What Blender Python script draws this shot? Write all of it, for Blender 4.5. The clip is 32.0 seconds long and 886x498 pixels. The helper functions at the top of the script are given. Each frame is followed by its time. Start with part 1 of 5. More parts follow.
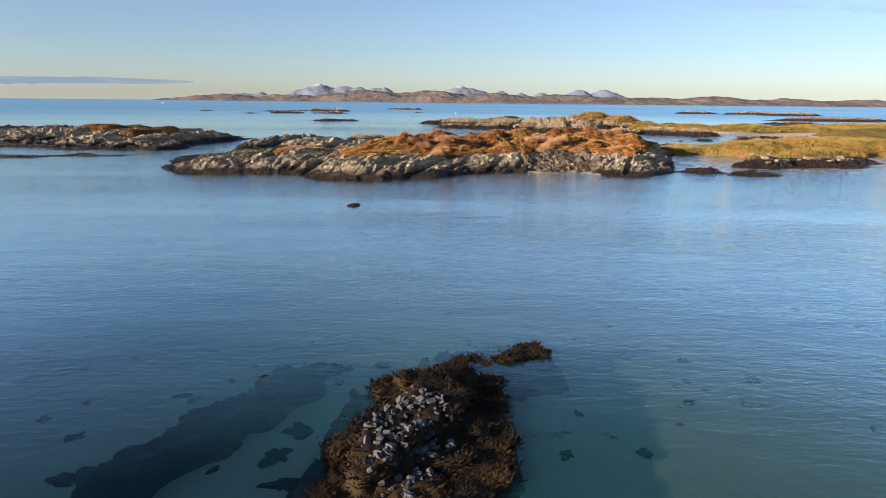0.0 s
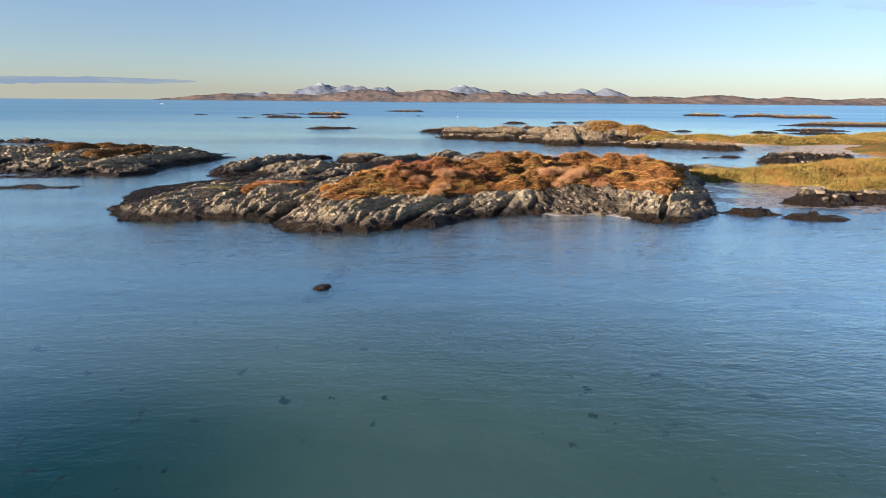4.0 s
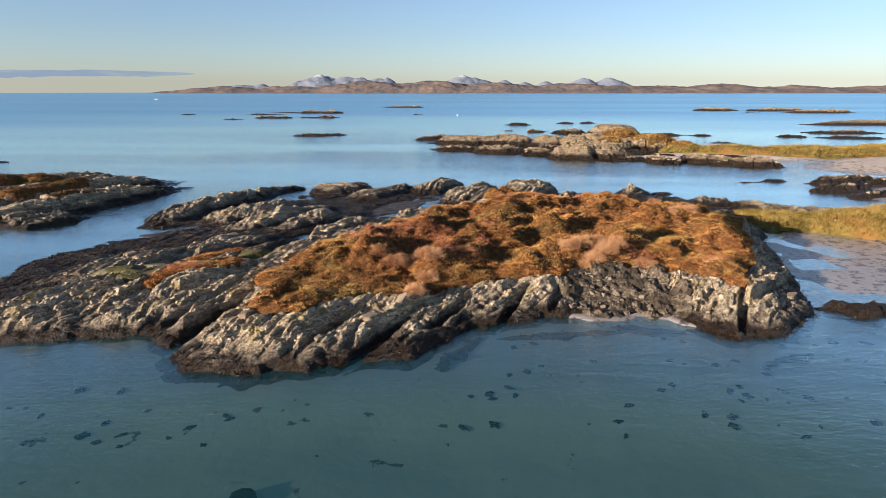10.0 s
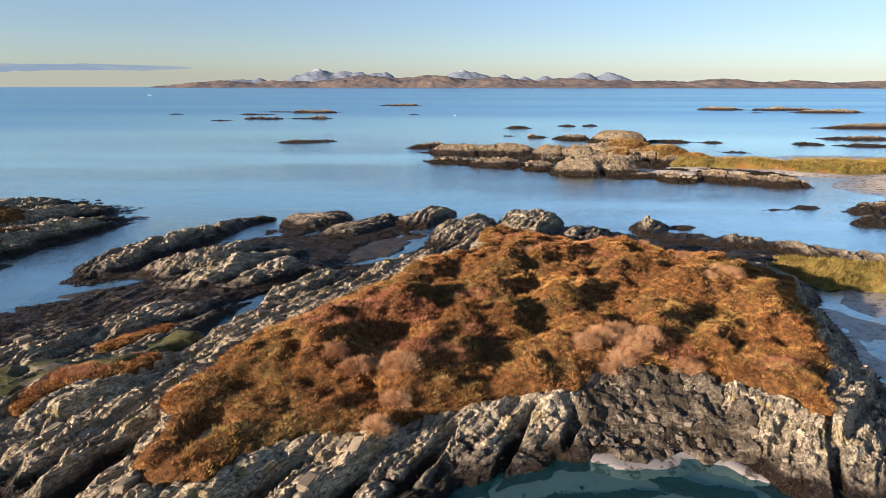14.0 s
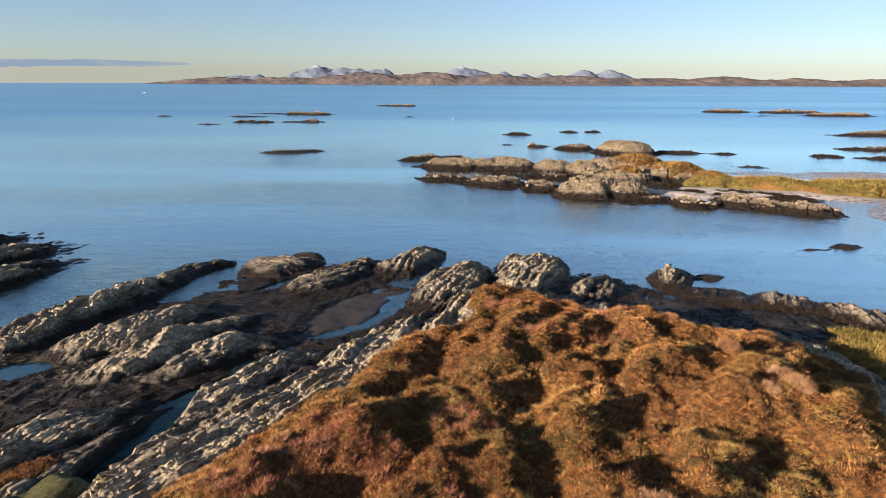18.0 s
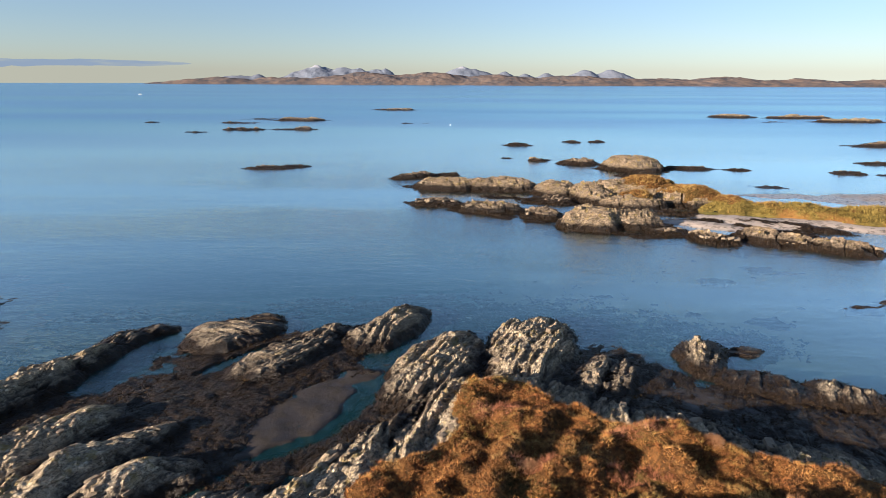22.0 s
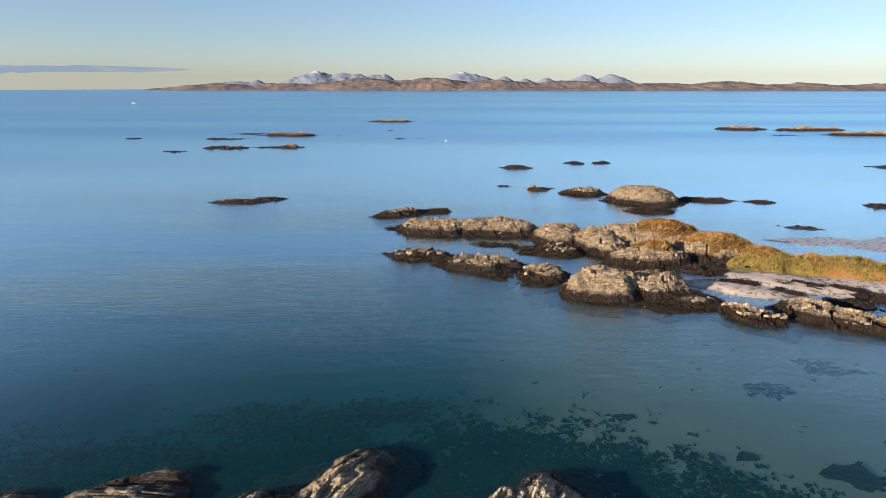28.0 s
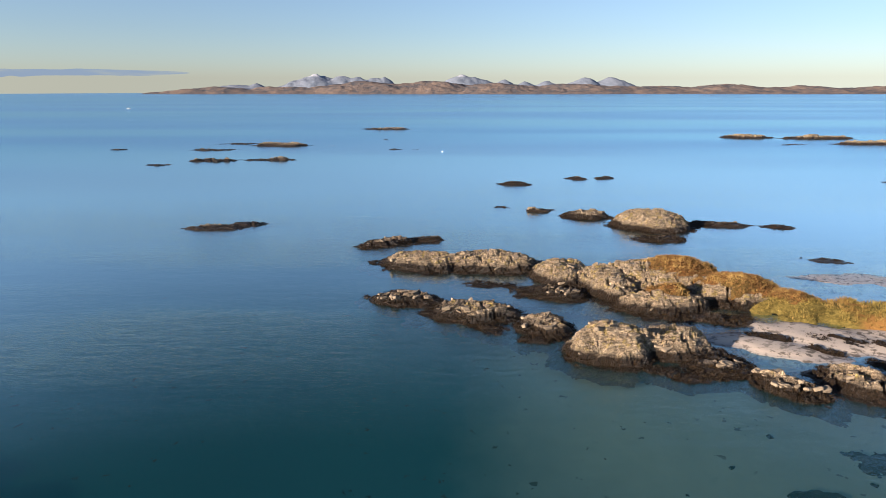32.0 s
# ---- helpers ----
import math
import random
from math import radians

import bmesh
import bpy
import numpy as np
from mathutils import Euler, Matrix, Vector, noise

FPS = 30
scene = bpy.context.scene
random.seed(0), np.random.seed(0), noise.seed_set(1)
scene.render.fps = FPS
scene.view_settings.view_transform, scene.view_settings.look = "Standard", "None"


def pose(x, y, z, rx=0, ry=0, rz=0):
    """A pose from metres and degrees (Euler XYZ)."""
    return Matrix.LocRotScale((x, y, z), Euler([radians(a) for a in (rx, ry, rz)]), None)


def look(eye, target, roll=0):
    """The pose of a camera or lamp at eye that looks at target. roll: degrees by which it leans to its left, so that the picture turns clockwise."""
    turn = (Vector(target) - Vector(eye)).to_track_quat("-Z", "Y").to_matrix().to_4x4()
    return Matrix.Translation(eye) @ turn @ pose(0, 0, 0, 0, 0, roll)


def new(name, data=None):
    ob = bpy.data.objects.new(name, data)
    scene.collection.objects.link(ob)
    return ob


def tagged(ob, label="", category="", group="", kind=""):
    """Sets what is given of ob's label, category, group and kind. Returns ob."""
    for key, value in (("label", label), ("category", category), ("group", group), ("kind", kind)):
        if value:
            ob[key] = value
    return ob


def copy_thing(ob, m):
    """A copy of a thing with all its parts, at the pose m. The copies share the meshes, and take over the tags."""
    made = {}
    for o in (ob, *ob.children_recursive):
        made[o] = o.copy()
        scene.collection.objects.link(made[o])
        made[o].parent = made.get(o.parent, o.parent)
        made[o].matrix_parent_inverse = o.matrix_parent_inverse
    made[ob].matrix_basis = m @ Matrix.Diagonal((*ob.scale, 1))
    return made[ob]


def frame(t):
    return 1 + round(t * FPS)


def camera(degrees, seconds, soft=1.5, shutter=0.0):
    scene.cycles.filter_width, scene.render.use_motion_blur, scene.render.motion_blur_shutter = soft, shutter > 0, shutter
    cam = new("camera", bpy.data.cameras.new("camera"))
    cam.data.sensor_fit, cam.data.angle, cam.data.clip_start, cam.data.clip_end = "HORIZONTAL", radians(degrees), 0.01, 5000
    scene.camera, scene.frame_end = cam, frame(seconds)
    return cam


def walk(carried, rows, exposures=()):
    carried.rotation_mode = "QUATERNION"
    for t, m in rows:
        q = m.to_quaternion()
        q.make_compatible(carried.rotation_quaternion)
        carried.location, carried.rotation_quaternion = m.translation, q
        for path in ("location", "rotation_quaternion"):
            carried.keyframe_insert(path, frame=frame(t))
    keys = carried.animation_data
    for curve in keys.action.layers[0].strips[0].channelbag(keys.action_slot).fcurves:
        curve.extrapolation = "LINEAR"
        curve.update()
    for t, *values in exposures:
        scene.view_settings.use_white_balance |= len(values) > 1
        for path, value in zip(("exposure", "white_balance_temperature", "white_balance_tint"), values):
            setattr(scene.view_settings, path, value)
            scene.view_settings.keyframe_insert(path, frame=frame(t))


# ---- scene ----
cam = camera(72.5, 32.0, soft=0.8)
PATH = [
    (0, (-4.68, 4.07, 9.35), (-4.26, 101.19, -14.47), 0.59),
    (1, (-4.64, 7.70, 10.18), (-4.24, 104.85, -13.52), 0.67),
    (2, (-4.57, 11.35, 11.01), (-4.26, 108.49, -12.71), 0.65),
    (3, (-4.46, 15.01, 11.85), (-4.28, 112.13, -12.00), 0.58),
    (4, (-4.32, 18.68, 12.69), (-4.28, 115.75, -11.34), 0.48),
    (5, (-4.16, 22.37, 13.54), (-4.24, 119.38, -10.72), 0.37),
    (6, (-3.96, 26.06, 14.39), (-4.14, 123.01, -10.12), 0.26),
    (7, (-3.73, 29.77, 15.24), (-3.99, 126.65, -9.53), 0.17),
    (8, (-3.48, 33.48, 16.10), (-3.78, 130.30, -8.94), 0.09),
    (9, (-3.20, 37.20, 16.96), (-3.51, 133.95, -8.34), 0.04),
    (10, (-2.90, 40.93, 17.83), (-3.20, 137.61, -7.72), 0.01),
    (11, (-2.58, 44.67, 18.70), (-2.84, 141.28, -7.10), 0.01),
    (12, (-2.23, 48.41, 19.57), (-2.45, 144.96, -6.46), 0.02),
    (13, (-1.86, 52.15, 20.45), (-2.03, 148.64, -5.80), 0.05),
    (14, (-1.47, 55.90, 21.33), (-1.59, 152.34, -5.11), 0.08),
    (15, (-1.06, 59.65, 22.21), (-1.14, 156.04, -4.41), 0.13),
    (16, (-0.64, 63.40, 23.09), (-0.68, 159.75, -3.68), 0.17),
    (17, (-0.20, 67.16, 23.98), (-0.22, 163.47, -2.92), 0.22),
    (18, (0.26, 70.91, 24.87), (0.23, 167.20, -2.13), 0.25),
    (19, (0.72, 74.66, 25.75), (0.69, 170.93, -1.31), 0.28),
    (20, (1.21, 78.42, 26.65), (1.14, 174.68, -0.45), 0.30),
    (21, (1.70, 82.17, 27.54), (1.60, 178.43, 0.43), 0.30),
    (22, (2.20, 85.92, 28.43), (2.06, 182.18, 1.35), 0.29),
    (23, (2.71, 89.66, 29.33), (2.52, 185.94, 2.30), 0.27),
    (24, (3.23, 93.40, 30.22), (3.00, 189.70, 3.28), 0.24),
    (25, (3.76, 97.13, 31.12), (3.49, 193.46, 4.28), 0.20),
    (26, (4.29, 100.86, 32.01), (4.00, 197.23, 5.30), 0.16),
    (27, (4.82, 104.58, 32.91), (4.53, 200.98, 6.33), 0.12),
    (28, (5.36, 108.29, 33.80), (5.07, 204.73, 7.35), 0.08),
    (29, (5.90, 112.00, 34.70), (5.62, 208.47, 8.37), 0.05),
    (30, (6.44, 115.69, 35.59), (6.17, 212.19, 9.38), 0.02),
    (31, (6.98, 119.37, 36.49), (6.70, 215.90, 10.36), 0.01),
    (32, (7.51, 123.04, 37.38), (7.19, 219.58, 11.31), 0.00),
]
walk(cam, [(t, look(eye, target, roll)) for t, eye, target, roll in PATH], exposures=[(0.0, 1.45, 5600.0, 16.0), (32.0, 1.45, 5600.0, 16.0)])

# ---- sky and sun: a low winter sun behind the camera, to its left ----
SUN_EL, SUN_AZ = 12.5, 238.0   # degrees; the azimuth is that of the sun, clockwise from +y
world = bpy.data.worlds.new("sky")
scene.world = world
world.use_nodes = True
wt = world.node_tree
wt.nodes.clear()
w_out = wt.nodes.new("ShaderNodeOutputWorld")
w_bg = wt.nodes.new("ShaderNodeBackground")
w_sky = wt.nodes.new("ShaderNodeTexSky")
w_sky.sky_type = "NISHITA"
w_sky.sun_disc = False
w_sky.sun_elevation = radians(SUN_EL)
w_sky.sun_rotation = radians(SUN_AZ)
w_sky.altitude = 30
w_sky.air_density, w_sky.dust_density, w_sky.ozone_density = 1.0, 0.35, 2.6
w_co = wt.nodes.new("ShaderNodeTexCoord")
w_sep = wt.nodes.new("ShaderNodeSeparateXYZ")
w_max = wt.nodes.new("ShaderNodeMath")
w_max.operation, w_max.inputs[1].default_value = "MAXIMUM", 0.012
w_com = wt.nodes.new("ShaderNodeCombineXYZ")
wt.links.new(w_co.outputs["Generated"], w_sep.inputs[0])
wt.links.new(w_sep.outputs[0], w_com.inputs[0])
wt.links.new(w_sep.outputs[1], w_com.inputs[1])
wt.links.new(w_sep.outputs[2], w_max.inputs[0])
wt.links.new(w_max.outputs[0], w_com.inputs[2])
wt.links.new(w_com.outputs[0], w_sky.inputs[0])
w_hsv = wt.nodes.new("ShaderNodeHueSaturation")
w_hsv.inputs["Saturation"].default_value = 0.84
wt.links.new(w_sky.outputs[0], w_hsv.inputs["Color"])
wt.links.new(w_hsv.outputs[0], w_bg.inputs[0])
w_bg.inputs[1].default_value = 0.0545
wt.links.new(w_bg.outputs[0], w_out.inputs[0])

sun = new("sun", bpy.data.lights.new("sun", "SUN"))
sun.data.energy, sun.data.angle, sun.data.color = 5.0, radians(0.6), (1.0, 0.80, 0.56)
_az, _el = radians(SUN_AZ), radians(SUN_EL)
SUN_FROM = Vector((math.sin(_az) * math.cos(_el), math.cos(_az) * math.cos(_el), math.sin(_el)))
sun.matrix_world = look(SUN_FROM * 200, (0, 0, 0))


# ---- node helpers ----
class Mat:
    """A small builder for node materials in world metres."""

    def __init__(self, name):
        self.m = bpy.data.materials.new(name)
        self.m.use_nodes = True
        self.t = self.m.node_tree
        self.b = self.t.nodes["Principled BSDF"]
        self.pos = self.node("ShaderNodeNewGeometry").outputs["Position"]

    def node(self, kind, **values):
        n = self.t.nodes.new(kind)
        for k, v in values.items():
            n.inputs[k].default_value = v
        return n

    def link(self, a, b):
        self.t.links.new(a, b)

    def coords(self, scale=(1, 1, 1), turn=0.0):
        n = self.node("ShaderNodeMapping")
        n.inputs["Rotation"].default_value = (0, 0, radians(turn))
        n.inputs["Scale"].default_value = scale
        self.link(self.pos, n.inputs[0])
        return n.outputs[0]

    def noise(self, scale, detail=4.0, rough=0.55, co=None, distort=0.0):
        n = self.node("ShaderNodeTexNoise", Scale=scale, Detail=detail, Roughness=rough, Distortion=distort)
        self.link(co or self.pos, n.inputs["Vector"])
        return n.outputs[0]

    def voronoi(self, scale, co=None, feature="DISTANCE_TO_EDGE"):
        n = self.node("ShaderNodeTexVoronoi", Scale=scale)
        n.feature = feature
        self.link(co or self.pos, n.inputs["Vector"])
        return n.outputs[0]

    def ramp(self, fac, *stops):
        n = self.node("ShaderNodeValToRGB")
        e = n.color_ramp.elements
        while len(e) < len(stops):
            e.new(0.5)
        for el, (at, c) in zip(e, stops):
            el.position = at
            el.color = (*c, 1) if isinstance(c, tuple) else (c, c, c, 1)
        self.link(fac, n.inputs[0])
        return n.outputs[0]

    def mix(self, fac, a, b, how="MIX"):
        n = self.node("ShaderNodeMix")
        n.data_type, n.blend_type = "RGBA", how
        for sock, v in ((n.inputs[0], fac), (n.inputs[6], a), (n.inputs[7], b)):
            if isinstance(v, (int, float)):
                sock.default_value = v
            elif isinstance(v, tuple):
                sock.default_value = (*v, 1)
            else:
                self.link(v, sock)
        return n.outputs[2]

    def math(self, how, a, b=0.0, clamp=False):
        n = self.node("ShaderNodeMath")
        n.operation, n.use_clamp = how, clamp
        for sock, v in zip(n.inputs, (a, b)):
            if isinstance(v, (int, float)):
                sock.default_value = v
            else:
                self.link(v, sock)
        return n.outputs[0]

    def height(self):
        n = self.node("ShaderNodeSeparateXYZ")
        self.link(self.pos, n.inputs[0])
        return n.outputs[2]

    def span(self, v, lo, hi):
        n = self.node("ShaderNodeMapRange")
        n.inputs[1].default_value, n.inputs[2].default_value = lo, hi
        n.interpolation_type = "SMOOTHSTEP"
        self.link(v, n.inputs[0])
        return n.outputs[0]

    def done(self, colour, rough=0.85, bump=None, depth=0.1, strength=1.0, spec=0.3):
        self.b.inputs["Specular IOR Level"].default_value = spec
        if isinstance(colour, tuple):
            self.b.inputs["Base Color"].default_value = (*colour, 1)
        else:
            self.link(colour, self.b.inputs["Base Color"])
        if isinstance(rough, (int, float)):
            self.b.inputs["Roughness"].default_value = rough
        else:
            self.link(rough, self.b.inputs["Roughness"])
        if bump is not None:
            n = self.node("ShaderNodeBump", Strength=strength, Distance=depth)
            self.link(bump, n.inputs["Height"])
            self.link(n.outputs[0], self.b.inputs["Normal"])
        return self.m


# ---- materials ----
STRIKE = 58.0   # degrees: the beds of the schist run this way in plan


def rock_material(name, strike, weed=0.72, bright=1.42, pale=(0.55, 0.425, 0.262), lichen=0.75, dark=0.45, joints=0.10, seaward=0.0, cell=1.7):
    """Layered schist: pale dry beds, lichen above, dark wrack below the tide line."""
    k = Mat(name)
    bed = k.coords((1, 1, 1), -strike)
    sheet = k.node("ShaderNodeMapping")
    sheet.inputs["Scale"].default_value = (0.30, 1.4, 2.0)
    k.link(bed, sheet.inputs[0])
    grain = k.noise(1.3, 6, 0.62, sheet.outputs[0], 0.5)
    stain = k.noise(0.35, 5, 0.6)
    fine = k.noise(6.0, 5, 0.7)
    light = (pale[0] * bright, pale[1] * bright * 1.01, pale[2] * bright * 1.04)
    c = k.ramp(grain, (0.30, (0.12, 0.095, 0.07)), (0.42, (pale[0] * 0.62, pale[1] * 0.62, pale[2] * 0.62)), (0.50, pale), (0.62, light))
    c = k.mix(k.math("MULTIPLY", k.span(fine, 0.48, 0.66), 0.8), c, light)
    c = k.mix(k.math("MULTIPLY", k.math("SUBTRACT", 1.0, k.span(k.noise(3.1, 5, 0.7), 0.32, 0.45)), 0.85), c, (0.10, 0.08, 0.058))
    c = k.mix(k.math("MULTIPLY", k.span(stain, 0.50, 0.64), dark), c, (0.20, 0.165, 0.12))
    scab = k.math("MULTIPLY", k.span(k.noise(2.2, 6, 0.72), 0.50, 0.60), k.span(k.noise(0.3, 3, 0.5), 0.36, 0.56))
    c = k.mix(k.math("MULTIPLY", scab, 0.85), c, (min(light[0] * 1.08, 0.8), min(light[1] * 1.1, 0.78), min(light[2] * 1.15, 0.72)))
    along = k.span(k.math("ABSOLUTE", k.math("SUBTRACT", k.noise(2.6, 4, 0.6, sheet.outputs[0], 0.8), 0.5)), 0.0, 0.030)
    across = k.span(k.math("ABSOLUTE", k.math("SUBTRACT", k.noise(1.9, 4, 0.65), 0.5)), 0.0, 0.022)
    gap = k.math("MULTIPLY", along, across)
    c = k.mix(k.math("MULTIPLY", k.math("SUBTRACT", 1.0, gap), 0.5), c, (0.055, 0.042, 0.030))
    crust = k.math("MULTIPLY", k.span(k.noise(7.5, 4, 0.7), 0.56, 0.63), k.span(stain, 0.36, 0.54))
    c = k.mix(k.math("MULTIPLY", crust, 0.8), c, (0.72, 0.62, 0.46))
    z = k.height()
    gold = k.math("MULTIPLY", k.span(k.noise(0.8, 5, 0.65), 0.52, 0.64), k.span(z, 0.9, 1.8))
    c = k.mix(k.math("MULTIPLY", gold, lichen), c, (0.40, 0.29, 0.09))
    joint = k.noise(1.5, 3, 0.5, sheet.outputs[0], 0.9)
    crack = k.span(k.math("ABSOLUTE", k.math("SUBTRACT", joint, 0.5)), 0.0, 0.022)
    cells = k.node("ShaderNodeMapping")
    cells.inputs["Scale"].default_value = (0.42, 1.9, 2.4)
    k.link(bed, cells.inputs[0])
    wander = k.node("ShaderNodeMix")
    wander.data_type = "VECTOR"
    wander.inputs[0].default_value = 0.25
    k.link(cells.outputs[0], wander.inputs[4])
    rough_co = k.node("ShaderNodeTexNoise", Scale=1.2, Detail=3.0)
    k.link(k.pos, rough_co.inputs["Vector"])
    k.link(rough_co.outputs["Color"], wander.inputs[5])
    block = k.span(k.voronoi(cell, wander.outputs[1]), 0.0, 0.035 * cell)
    c = k.mix(k.math("MULTIPLY", k.math("SUBTRACT", 1.0, block), joints), c, (0.07, 0.055, 0.042))
    c = k.mix(crack, (0.08, 0.062, 0.048), c)
    tide = k.math("ADD", z, k.math("MULTIPLY", k.math("SUBTRACT", k.noise(0.55, 5, 0.65), 0.5), 1.5))
    if seaward:
        # the weed reaches higher on the exposed side of the island
        along = k.node("ShaderNodeSeparateXYZ")
        k.link(k.pos, along.inputs[0])
        tide = k.math("SUBTRACT", tide, k.math("MULTIPLY", k.span(along.outputs[1], 112.0, 142.0), seaward))
    wet = k.span(tide, weed - 0.12, weed + 0.22)
    black = k.span(tide, weed + 0.1, weed + 0.95)
    c = k.mix(k.math("MULTIPLY", k.math("SUBTRACT", 1.0, black), 0.62), c, (0.075, 0.056, 0.040))
    wrack = k.ramp(k.noise(3.2, 6, 0.7), (0.35, (0.012, 0.008, 0.005)), (0.55, (0.030, 0.018, 0.008)), (0.75, (0.085, 0.046, 0.014)))
    c = k.mix(wet, wrack, c)
    rough = k.ramp(wet, (0.0, 0.42), (1.0, 0.9))
    h = k.math("ADD", k.math("MULTIPLY", grain, 0.9), k.math("MULTIPLY", fine, 0.35))
    h = k.math("ADD", h, k.math("ADD", k.math("MULTIPLY", crack, 0.25), k.math("MULTIPLY", block, 0.15)))
    h = k.math("ADD", h, k.math("MULTIPLY", gap, 0.35))
    return k.done(c, rough, h, 0.34, 1.0)


def turf_material():
    k = Mat("heath_turf")
    patch = k.noise(0.16, 5, 0.6)
    fine = k.noise(2.4, 6, 0.7)
    c = k.ramp(fine, (0.30, (0.035, 0.025, 0.010)), (0.48, (0.12, 0.055, 0.018)), (0.62, (0.24, 0.110, 0.031)), (0.8, (0.36, 0.20, 0.062)))
    c = k.mix(k.math("MULTIPLY", k.span(patch, 0.48, 0.62), 0.6), c, (0.075, 0.062, 0.018))
    return k.done(c, 0.95, fine, 0.35, 1.0, 0.1)


def plant_material(name, *stops, patch=0.0, patch_colour=(0.1, 0.1, 0.03)):
    """Dry plants: each sprig takes its own shade, drifts of colour run over the ground."""
    k = Mat(name)
    geo = k.node("ShaderNodeNewGeometry")
    own = geo.outputs["Random Per Island"]
    drift = k.noise(0.22, 4, 0.6)
    clump = k.noise(0.95, 3, 0.6)
    f = k.math("ADD", k.math("MULTIPLY", own, 0.26), k.math("MULTIPLY", k.span(drift, 0.3, 0.7), 0.40))
    f = k.math("ADD", f, k.math("MULTIPLY", k.span(clump, 0.34, 0.66), 0.36))
    c = k.ramp(f, *stops)
    if patch:
        c = k.mix(k.math("MULTIPLY", k.span(k.noise(0.11, 4, 0.6), 0.50, 0.60), patch), c, patch_colour)
    k.b.inputs["Transmission Weight"].default_value = 0.0
    return k.done(c, 0.85, spec=0.15)


def grass_ground_material():
    k = Mat("dune_turf")
    fine = k.noise(1.8, 6, 0.7)
    big = k.noise(0.15, 4, 0.55)
    c = k.ramp(fine, (0.3, (0.055, 0.045, 0.011)), (0.5, (0.15, 0.11, 0.026)), (0.72, (0.28, 0.205, 0.056)))
    c = k.mix(k.math("MULTIPLY", k.span(big, 0.5, 0.62), 0.7), c, (0.26, 0.12, 0.035))
    return k.done(c, 0.95, fine, 0.25, 1.0, 0.1)


def sand_material():
    """Shell sand: pale and dry above, darker and shining where the tide has left it wet."""
    k = Mat("shell_sand")
    fine = k.noise(9, 4, 0.6)
    big = k.noise(0.22, 5, 0.6)
    z = k.height()
    damp = k.span(k.math("ADD", z, k.math("MULTIPLY", k.math("SUBTRACT", big, 0.5), 0.4)), 0.08, 0.36)
    c = k.mix(damp, k.mix(fine, (0.25, 0.215, 0.185), (0.35, 0.305, 0.26)), k.mix(fine, (0.47, 0.375, 0.285), (0.58, 0.48, 0.375)))
    wrack = k.math("MULTIPLY", k.span(k.noise(0.9, 6, 0.7), 0.51, 0.59), k.math("SUBTRACT", 1.0, k.span(z, 0.3, 0.7)))
    c = k.mix(k.math("MULTIPLY", wrack, 0.8), c, (0.05, 0.037, 0.022))
    return k.done(c, k.ramp(damp, (0.0, 0.22), (1.0, 0.9)), k.math("ADD", fine, big), 0.05, 0.5)


def bed_material():
    """The sea bed: pale sand in the shallows, weed patches; deep water's teal painted on below."""
    k = Mat("sea_bed_sand")
    big = k.noise(0.055, 5, 0.6)
    mid = k.noise(0.5, 5, 0.65)
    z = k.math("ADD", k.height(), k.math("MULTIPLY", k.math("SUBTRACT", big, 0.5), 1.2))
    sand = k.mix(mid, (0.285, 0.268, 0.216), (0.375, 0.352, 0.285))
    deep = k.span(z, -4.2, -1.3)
    # the colour of the water above is painted on the bed, by depth
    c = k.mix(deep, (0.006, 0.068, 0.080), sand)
    c = k.mix(k.span(k.height(), -0.75, -0.25), c, k.mix(mid, (0.26, 0.235, 0.215), (0.34, 0.31, 0.285)))
    spots = k.math("MULTIPLY", k.span(k.noise(0.62, 4, 0.6), 0.645, 0.68), k.span(big, 0.40, 0.55))
    c = k.mix(k.math("MULTIPLY", spots, 0.85), c, (0.024, 0.022, 0.016))
    return k.done(c, 0.9, mid, 0.1, 0.6)


